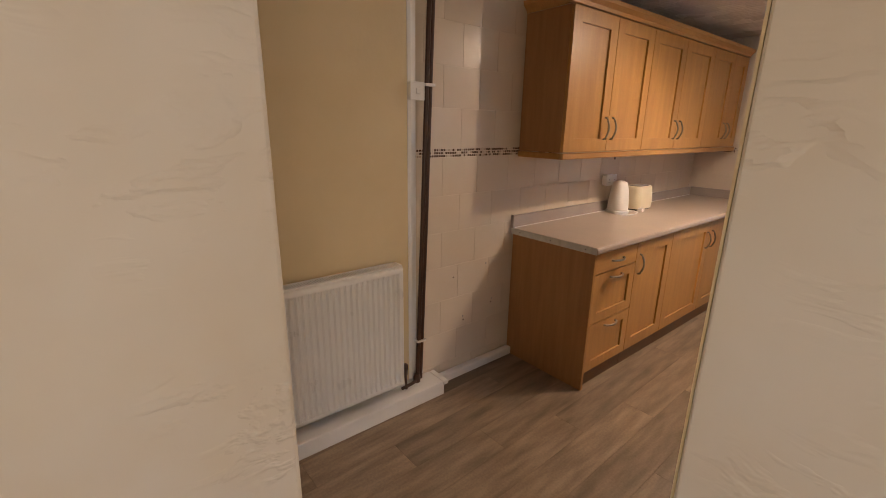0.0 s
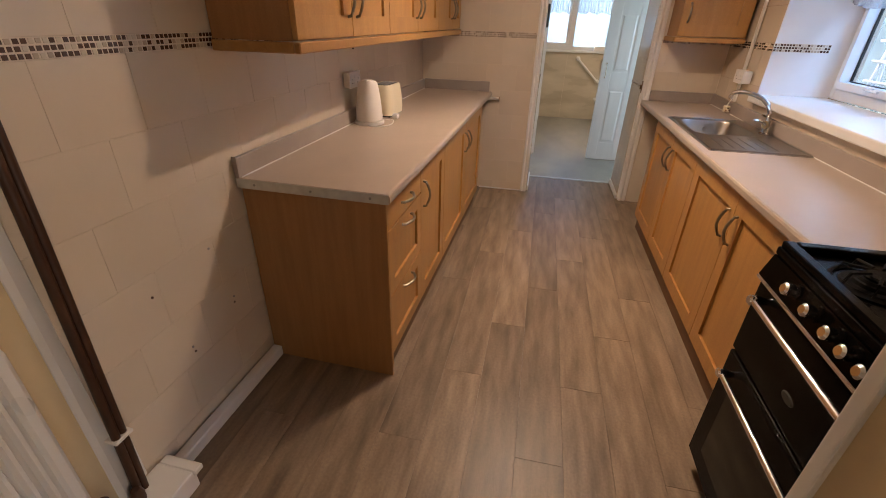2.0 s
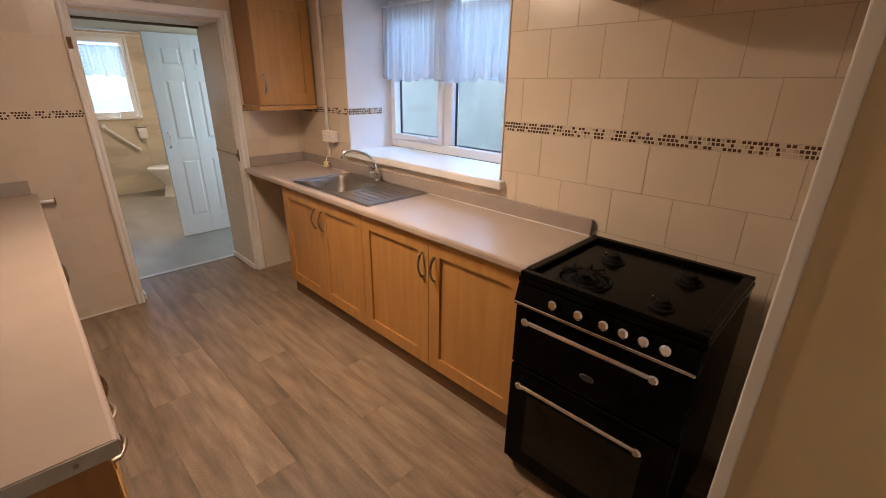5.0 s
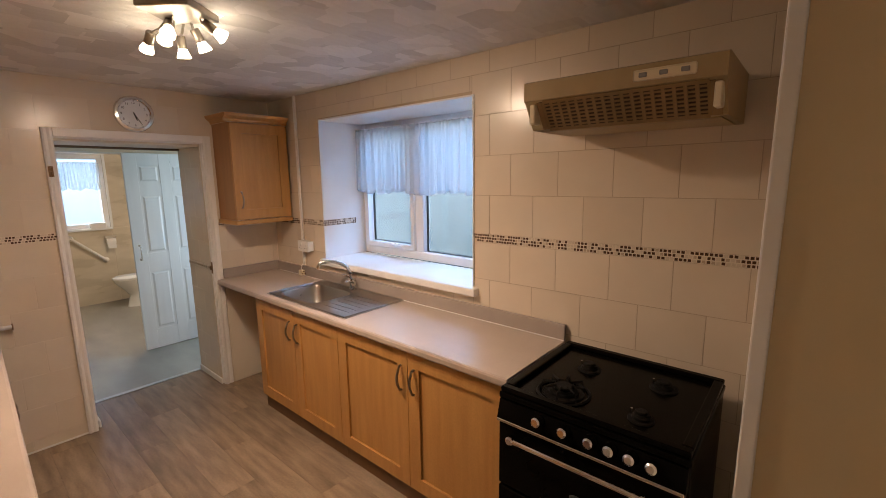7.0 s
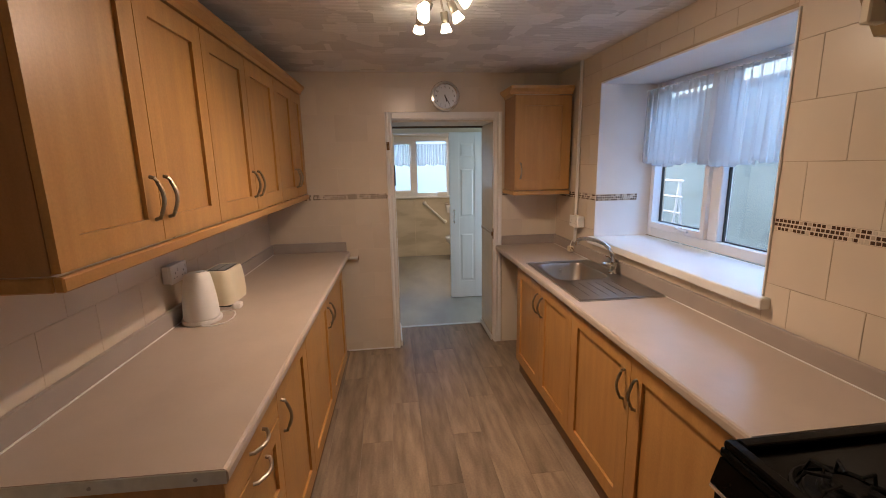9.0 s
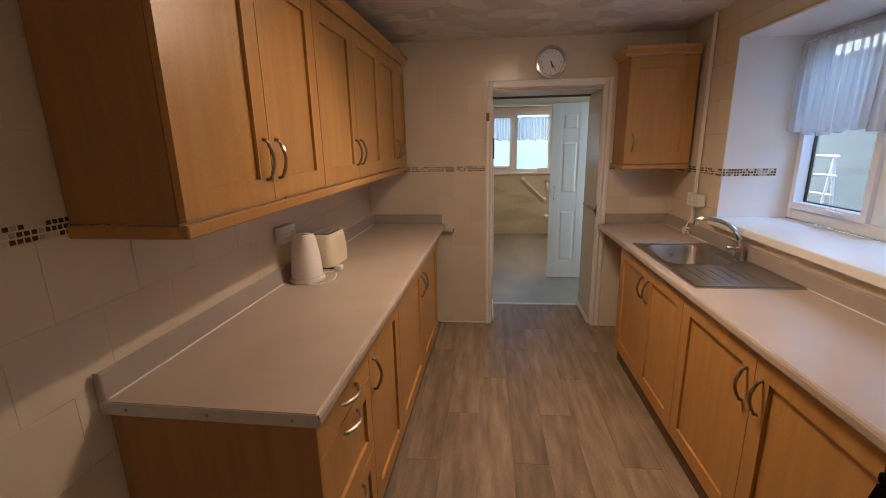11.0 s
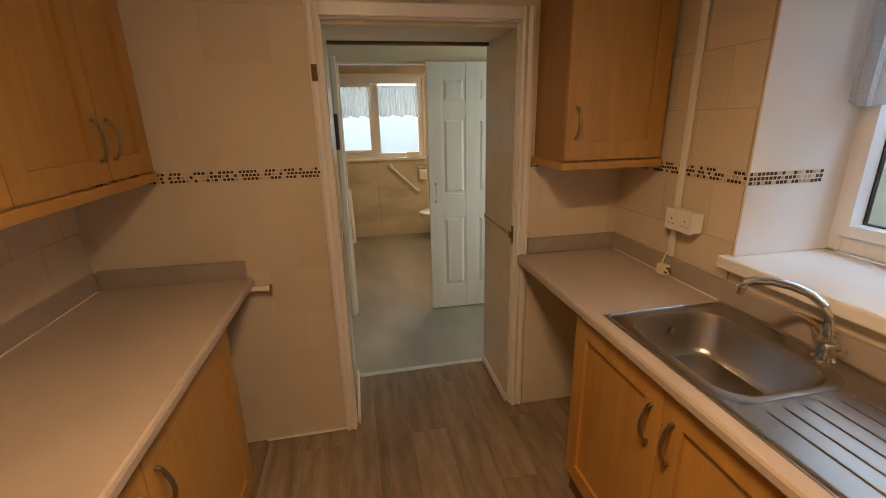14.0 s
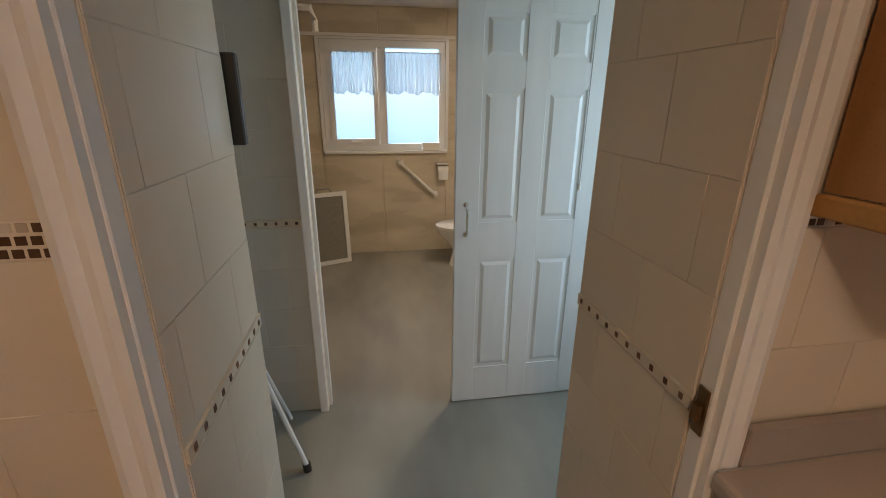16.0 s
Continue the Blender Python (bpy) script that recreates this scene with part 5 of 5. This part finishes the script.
def panel_door(m, w, h):
    """A six-panel door; local x along its width, y its thickness, z up."""
    t = thing("door_3", "white six-panel sliding bathroom door, half open", "door", m=m, kind=S)
    part("leaf", box(0, 0.006, 0, w, 0.034, h, 0.002), DOORW, t)
    xs = [0.0, 0.11, w / 2 - 0.05, w / 2 + 0.05, w - 0.11, w]
    zs = [0.0, 0.20, 0.80, 0.98, 1.56, 1.67, 1.85, h]
    for a, b in ((xs[0], xs[1]), (xs[2], xs[3]), (xs[4], xs[5])):
        part("stile", box(a, 0, 0, b, 0.0058, h, 0.0015), DOORW, t)
    for c, d in ((zs[0], zs[1]), (zs[2], zs[3]), (zs[4], zs[5]), (zs[6], zs[7])):
        for a, b in ((xs[1], xs[2]), (xs[3], xs[4])):
            part("rail", box(a, 0, c, b, 0.0058, d), DOORW, t)
    for c, d in ((zs[1], zs[2]), (zs[3], zs[4]), (zs[5], zs[6])):
        for a, b in ((xs[1], xs[2]), (xs[3], xs[4])):
            e, g = 0.018, 0.034
            bm = bmesh.new()
            o = [bm.verts.new(p) for p in ((a, 0.0055, c), (b, 0.0055, c), (b, 0.0055, d), (a, 0.0055, d))]
            i = [bm.verts.new(p) for p in ((a + e, 0.0058 - 0.0005, c + e), (b - e, 0.0053, c + e), (b - e, 0.0053, d - e), (a + e, 0.0053, d - e))]
            j = [bm.verts.new(p) for p in ((a + g, -0.001, c + g), (b - g, -0.001, c + g), (b - g, -0.001, d - g), (a + g, -0.001, d - g))]
            for u, v in ((o, i), (i, j)):
                for k in range(4):
                    bm.faces.new((u[k], u[(k + 1) % 4], v[(k + 1) % 4], v[k]))
            bm.faces.new(j)
            part("raised_panel", bm, DOORW, t)
    h = part("handle", tube([(0.05, -0.002, 0.93), (0.05, -0.03, 0.94), (0.05, -0.034, 0.98), (0.05, -0.034, 1.02), (0.05, -0.03, 1.05), (0.05, -0.002, 1.06)], 0.006), CHROME, t, "chrome pull handle", soft=True)
    for zz in (0.925, 1.065):
        part("rose", lathe([(0, 0.006), (0.010, 0.005), (0.014, 0), (0, 0)], 14, m=Matrix.Translation((0.05, 0, zz)) @ Matrix.Rotation(radians(90), 4, "X")), CHROME, h, soft=True)
    return t


panel_door(Matrix.Translation((6.525, 0.405, 0.008)) @ Matrix.Rotation(radians(-90), 4, "Z"), 0.69, 1.955)
cord = thing("pull_cord", "thin light pull cord with a small end", "pull cord")
part("cord", rod((6.42, -0.13, 2.24), (6.42, -0.13, 1.18), 0.0018, 6), GREYP, cord)
part("pull", lathe([(0, 0), (0.008, 0.002), (0.006, 0.03), (0, 0.034)], 12, m=Matrix.Translation((6.42, -0.13, 1.15))), PLASTIC, cord, soft=True)
gb = thing("grab_rail", "white sloping bathroom grab rail", "grab rail")
A, B = Vector((8.995, 0.500, 0.942)), Vector((8.995, 0.148, 0.607))
part("bar", tube([A, B], 0.017, 12), PLASTIC, gb, soft=True)
for p in (A, B):
    part("flange", lathe([(0, 0.05), (0.02, 0.05), (0.028, 0.03), (0.036, 0.0), (0, 0)], 18, m=Matrix.Translation((9.0445, p.y, p.z)) @ Matrix.Rotation(radians(-90), 4, "Y")), PLASTIC, gb, soft=True)
rh = thing("toilet_roll_holder", "chrome toilet roll holder with a white roll", "toilet roll holder")
part("cover", box(8.98, 0.005, 0.915, 9.0445, 0.14, 0.942, 0.004), CHROME, rh)
part("roll", rod((9.00, 0.02, 0.862), (9.00, 0.125, 0.862), 0.043, 20), PLASTIC, rh, soft=True)
part("paper", box(8.956, 0.025, 0.77, 8.9575, 0.12, 0.862), PLASTIC, rh)


def toilet(m):
    t = thing("toilet", "white ceramic toilet with a closed lid", "toilet", m=m)
    bm = bmesh.new()
    rings = []
    for z, rx, ry, ox in ((0, 0.13, 0.10, 0.02), (0.03, 0.12, 0.09, 0.02), (0.15, 0.10, 0.08, 0.01), (0.25, 0.15, 0.12, 0.03), (0.34, 0.21, 0.165, 0.05), (0.385, 0.225, 0.175, 0.05), (0.39, 0.21, 0.165, 0.05)):
        rings.append([bm.verts.new((rx * math.cos(a) - ox, ry * math.sin(a), z)) for a in (2 * math.pi * k / 28 for k in range(28))])
    for u, v in zip(rings, rings[1:]):
        for k in range(28):
            bm.faces.new((u[k], u[(k + 1) % 28], v[(k + 1) % 28], v[k]))
    bm.faces.new(rings[0])
    bm.faces.new(rings[-1])
    part("bowl", bm, CERAMIC, t, soft=True)
    part("lid", lathe([(0, 0.028), (0.17, 0.026), (0.18, 0.018), (0.18, 0.0), (0, 0)], 28, m=Matrix.Translation((-0.05, 0, 0.391)) @ Matrix.Diagonal((1.28, 1.0, 1, 1))), CERAMIC, t, soft=True)
    part("cistern", box(0.17, -0.20, 0.39, 0.34, 0.20, 0.78, 0.02, 3), CERAMIC, t, soft=True)
    part("cistern_lid", box(0.16, -0.21, 0.7805, 0.345, 0.21, 0.81, 0.01, 2), CERAMIC, t, soft=True)
    return t


toilet(pose(8.56, -0.075, 0.0, 0, 0, -90))
sc = thing("mesh_screen", "white-framed grey mesh panel leaning on the wall", "screen", m=pose(8.70, 1.215, 0.006, 0, 0, 21) @ Matrix.Rotation(radians(4), 4, "Y"))
part("screen_frame", wall_with_hole("y", 0, 0.03, -0.21, 0.21, 0, 0.70, (-0.172, 0.172, 0.04, 0.66)), UPVC, sc)
part("mesh_panel", box(0.012, -0.172, 0.04, 0.018, 0.172, 0.66), MESHG, sc)
part("carry_handle", tube([(0.015, -0.07, 0.70), (0.015, -0.055, 0.735), (0.015, 0.055, 0.735), (0.015, 0.07, 0.70)], 0.006), GREYP, sc, soft=True)
lad = thing("step_ladder", "folded white step ladder with black feet", "step ladder")
for a, b in (((6.18, 1.10, 0.02), (6.40, 1.44, 0.9)), ((6.20, 1.36, 0.02), (6.40, 1.70, 0.9))):
    leg = part("leg", tube([a, b], 0.012), UPVC, lad, soft=True)
    part("foot", rod((a[0], a[1], 0.0), (a[0] + 0.006, a[1] + 0.004, 0.035), 0.018, 12), BLACKP, leg)
for f in (0.3, 0.62):
    part("tread", box(6.18 + 0.22 * f - 0.03, 1.11 + 0.34 * f, 0.88 * f, 6.18 + 0.22 * f + 0.06, 1.36 + 0.34 * f, 0.88 * f + 0.02, 0.004), GREYP, lad)
for a, b in (((6.50, 1.22, 0.02), (6.41, 1.45, 0.88)), ((6.50, 1.48, 0.02), (6.41, 1.71, 0.88))):
    part("rear_leg", tube([a, b], 0.010), UPVC, lad, soft=True)
bs = solid("meter_box", box(5.6905, 1.038, 1.42, 5.715, 1.15, 1.61, 0.003), BLACKP, "small black box mounted at the lobby wall edge", "box")
sh = thing("shower_arm", "white shower rail end near the bathroom ceiling", "shower rail")
part("arm", tube([(8.0, 1.70, 2.05), (7.7, 1.25, 2.06), (7.68, 1.10, 2.05), (7.68, 1.08, 1.98), (7.68, 1.08, 1.92)], 0.02), UPVC, sh, soft=True)
pk = solid("sill_box", box(8.985, 0.10, 1.0612, 9.025, 0.28, 1.135, 0.004), PLASTIC, "small white packet on the bathroom sill", "packet")

# ---- tiles, mosaic and planks ----
SHARED = {}


def tile_mesh(w, h, material, d=0.0014):
    key = (round(w, 3), round(h, 3), material.name)
    if key not in SHARED:
        c = 0.0007
        v = [(0, 0, 0), (w, 0, 0), (w, 0, h), (0, 0, h), (0, -d + c, 0), (w, -d + c, 0), (w, -d + c, h), (0, -d + c, h),
             (c, -d, c), (w - c, -d, c), (w - c, -d, h - c), (c, -d, h - c)]
        f = [(8, 9, 10, 11)] + [(k, (k + 1) % 4, 4 + (k + 1) % 4, 4 + k) for k in range(4)] + [(4 + k, 4 + (k + 1) % 4, 8 + (k + 1) % 4, 8 + k) for k in range(4)]
        me = bpy.data.meshes.new("tile")
        me.from_pydata(v, [], f)
        me.materials.append(material)
        SHARED[key] = me
    return SHARED[key]


def cut(rects, hole):
    out = []
    h0, h1, k0, k1 = hole
    for a, b, c, d in rects:
        if b <= h0 or a >= h1 or d <= k0 or c >= k1:
            out.append((a, b, c, d))
            continue
        for r in ((a, min(b, h0), c, d), (max(a, h1), b, c, d), (max(a, h0), min(b, h1), c, min(d, k0)), (max(a, h0), min(b, h1), max(c, k1), d)):
            if r[1] - r[0] > 0.012 and r[3] - r[2] > 0.012:
                out.append(r)
    return out


TW, TH, BH = 0.2615, 0.2105, 0.047


def tile_wall(wall, m, u0, u1, phase, holes=(), mid=1.36, material=None, top=CEIL_Z, rows=None):
    """Running-bond tiles on a wall; in m's frame u runs along +x, the wall faces -y, and y=0 is the wall's face."""
    material = material or TILE
    g = 0.0012 if wall is wall_right else 0.0007
    lo, hi = mid - BH / 2, mid + BH / 2
    zs = rows or [(max(0.0, lo - TH * k), lo - TH * (k - 1)) for k in range(1, 8)] + [(hi + TH * k, min(top, hi + TH * (k + 1))) for k in range(5)]
    for z0, z1 in zs:
        if z1 - z0 < 0.015:
            continue
        odd = zs.index((z0, z1)) % 2
        start = phase + (TW / 2 if odd else 0)
        k = math.floor((u0 - start) / TW)
        while start + k * TW < u1:
            a, b = max(u0, start + k * TW), min(u1, start + (k + 1) * TW)
            k += 1
            if b - a < 0.012:
                continue
            rects = [(a, b, z0, z1)]
            for hole in holes:
                rects = cut(rects, hole)
            for p, q, r, s in rects:
                ob = new("tile", tile_mesh(q - p - 2 * g, s - r - 2 * g, material))
                ob.parent = wall
                ob.matrix_parent_inverse = wall.matrix_world.inverted()
                ob.matrix_basis = m @ Matrix.Translation((p + g, -0.0002, r + g))


def mosaic(wall, m, u0, u1, z0, z1, nrow, holes=(), seed=1, name="mosaic_border"):
    """A strip of small square glass pieces in rows, in one mesh."""
    rnd = random.Random(seed)
    v, f = [], []
    ph = (z1 - z0) / nrow
    pw = ph * 1.06
    for r in range(nrow):
        u = u0
        while u < u1 - 0.006:
            w = pw * rnd.choice((1, 1, 1, 0.9))
            b = min(u + w, u1)
            if not any(h0 < (u + b) / 2 < h1 for h0, h1 in holes):
                g, d = 0.0018, 0.0026 + rnd.uniform(-0.0003, 0.0003)
                k = len(v)
                z = z0 + r * ph
                for y, e in ((0, 0), (-d, 0.0008)):
                    v += [(u + g + e, y, z + g + e), (b - g - e, y, z + g + e), (b - g - e, y, z + ph - g - e), (u + g + e, y, z + ph - g - e)]
                f += [(k + 4, k + 5, k + 6, k + 7)] + [(k + j, k + (j + 1) % 4, k + 4 + (j + 1) % 4, k + 4 + j) for j in range(4)]
                v += [(u, -0.0012, z), (b, -0.0012, z), (b, -0.0012, z + ph), (u, -0.0012, z + ph)]
                f += [(k + 8, k + 9, k + 10, k + 11)]
            u = b
    me = bpy.data.meshes.new(name)
    me.from_pydata(v, [], f)
    me.materials.append(MOSAIC)
    me.materials.append(GROUT)
    me.polygons.foreach_set("material_index", [1 if k % 6 == 5 else 0 for k in range(len(f))])
    ob = new(name, me)
    ob["kind"] = "stuff"
    ob["label"] = "mosaic border of small brown and cream glass squares"
    ob.parent = wall
    ob.matrix_parent_inverse = wall.matrix_world.inverted()
    ob.matrix_basis = m
    return ob


def studs(wall, m, u0, u1, z0, z1):
    """A slim listello: two cream lines with brown squares between."""
    def fix(ob):
        ob.parent = wall
        ob.matrix_parent_inverse = wall.matrix_world.inverted()
        ob.matrix_basis = m
    for a, b in ((z0 + 0.004, z0 + 0.0055), (z1 - 0.0055, z1 - 0.004)):
        fix(part("listello_line", box(u0, -0.007, a, u1, -0.0002, b), TILE))
    fix(part("listello_band", box(u0, -0.0055, z0 + 0.006, u1, -0.0002, z1 - 0.006), TILE))
    n = int((u1 - u0) / 0.042)
    for k in range(n):
        u = u0 + (k + 0.5) * (u1 - u0) / n
        fix(part("stud", box(u - 0.006, -0.0075, z0 + 0.012, u + 0.006, -0.0056, z1 - 0.012, 0.001), BROWN))


bpy.context.view_layer.update()
ML = LEFT @ Matrix.Translation((0, LEFT_Y, 0))
MR = Matrix.Translation((0, RIGHT_Y, 0)) @ Matrix.Rotation(math.pi, 4, "Z")
MF = Matrix.Translation((FAR_X, 0, 0)) @ Matrix.Rotation(radians(-90), 4, "Z")
tile_wall(wall_left, ML, 1.745, 5.185, 2.459, mid=1.392)
mosaic(wall_left, ML, 1.745, 5.185, 1.3685, 1.4155, 3, seed=2)
RH = [(-WIN[1], -WIN[0], WIN[2], WIN[3])]
SLOPE = Matrix.Translation((-5.178, 0, 0)) @ Matrix.Rotation(radians(-0.45), 4, "Y") @ Matrix.Translation((5.178, 0, 0))
tile_wall(wall_right, MR @ SLOPE, -5.178, -1.622, -2.484, RH, mid=1.354)
mosaic(wall_right, MR @ SLOPE, -5.178, -1.622, 1.3305, 1.3775, 3, [(-WIN[1], -WIN[0])], 3)
FH = [(-1.085, -0.185, 0, 2.0)]
tile_wall(wall_far, MF, -2.10, 0.352, -1.39, FH, mid=1.362)
mosaic(wall_far, MF, -2.10, 0.352, 1.339, 1.385, 3, [(-1.12, -0.14)], 4)
# window reveal: painted sides and head
rv = thing("window_reveal", "white painted window reveal", "reveal", kind=S)
part("reveal_side", box(WIN[1] - 0.008, WIN_Y, WIN[2] + 0.036, WIN[1] - 0.0002, RIGHT_Y + 0.009, WIN[3], 0.001), WHITE, rv)
part("reveal_side", box(WIN[0] + 0.0002, WIN_Y, WIN[2] + 0.036, WIN[0] + 0.008, RIGHT_Y + 0.009, WIN[3], 0.001), WHITE, rv)
part("reveal_head", box(WIN[0] + 0.0085, WIN_Y, WIN[3] - 0.010, WIN[1] - 0.0085, RIGHT_Y + 0.009, WIN[3] - 0.0002, 0.001), WHITE, rv)
bpy.context.view_layer.update()
mosaic(rv, Matrix.Translation((WIN[1] - 0.008, 0, 0)) @ Matrix.Rotation(radians(-90), 4, "Z"), -RIGHT_Y - 0.009, 0.662, 1.337, 1.384, 3, seed=5)
# doorway passage tiles with a slim border
for yy, mm, u0, u1 in ((1.083, Matrix.Translation((0, 1.06, 0)), 5.22, 5.668), (0.187, Matrix.Translation((0, 0.21, 0)) @ Matrix.Rotation(math.pi, 4, "Z"), -5.668, -5.22)):
    bpy.context.view_layer.update()
    back = part("reveal_backing", box(5.2185, min(yy, 1.06 if yy > 1 else 0.21), 0, 5.669, max(yy, 1.06 if yy > 1 else 0.21), 1.96), TILE, wall_far)
    rows = [(0, 0.185), (0.185, 0.385), (0.385, 0.585), (0.585, 0.785), (0.785, 0.982), (1.022, 1.21), (1.21, 1.404), (1.404, 1.60), (1.60, 1.80), (1.80, 1.924)]
    tile_wall(wall_far, mm, u0, u1, 5.40 if u0 > 0 else -5.55, rows=rows)
    studs(wall_far, mm, u0, u1, 0.983, 1.021)
MB = Matrix.Translation((6.58, 0, 0)) @ Matrix.Rotation(radians(-90), 4, "Z")
rows = [(0, 0.185), (0.185, 0.385), (0.385, 0.585), (0.585, 0.785), (0.785, 0.982), (1.022, 1.21), (1.21, 1.404), (1.404, 1.60), (1.60, 1.80), (1.80, 2.0), (2.0, 2.2)]
tile_wall(wall_bath, MB, -2.0, -1.088, -1.30, rows=rows, material=LOBBYTILE)
studs(wall_bath, MB, -2.0, -1.088, 0.983, 1.021)
part("plaster", wall_with_hole("y", 6.572, 6.5795, -0.95, 1.087, 0, 2.24, (0.15, 1.045, 0, 1.97)), PLASTER, wall_bath, "cream painted plaster over the door")

# planks: sheet of oak boards laid lengthwise, staggered
PW, PL = 0.181, 1.22
rnd = random.Random(11)


def plank_mesh(w, l):
    key = ("plank", round(w, 3), round(l, 3))
    if key not in SHARED:
        c, d = 0.0005, 0.003
        v = [(0, 0, 0), (l, 0, 0), (l, w, 0), (0, w, 0), (c, c, d), (l - c, c, d), (l - c, w - c, d), (c, w - c, d)]
        f = [(4, 5, 6, 7)] + [(k, (k + 1) % 4, 4 + (k + 1) % 4, 4 + k) for k in range(4)]
        me = bpy.data.meshes.new("plank")
        me.from_pydata(v, [], f)
        me.materials.append(PLANK)
        SHARED[key] = me
    return SHARED[key]


k0 = 1.147
for r in range(-12, 7):
    ya = k0 + (r - 1) * PW
    start = 3.03 - (r * 0.41) % PL - 4 * PL
    if ya + PW < -1.6 or ya > 2.3:
        continue
    for k in range(9):
        a, b = max(-1.6, start + k * PL), min(5.655, start + (k + 1) * PL)
        if b - a < 0.03:
            continue
        ob = new("plank", plank_mesh(PW - 0.0003, b - a - 0.0003))
        ob.parent = ground_slab
        ob.matrix_basis = Matrix.Translation((a, ya, -0.003))
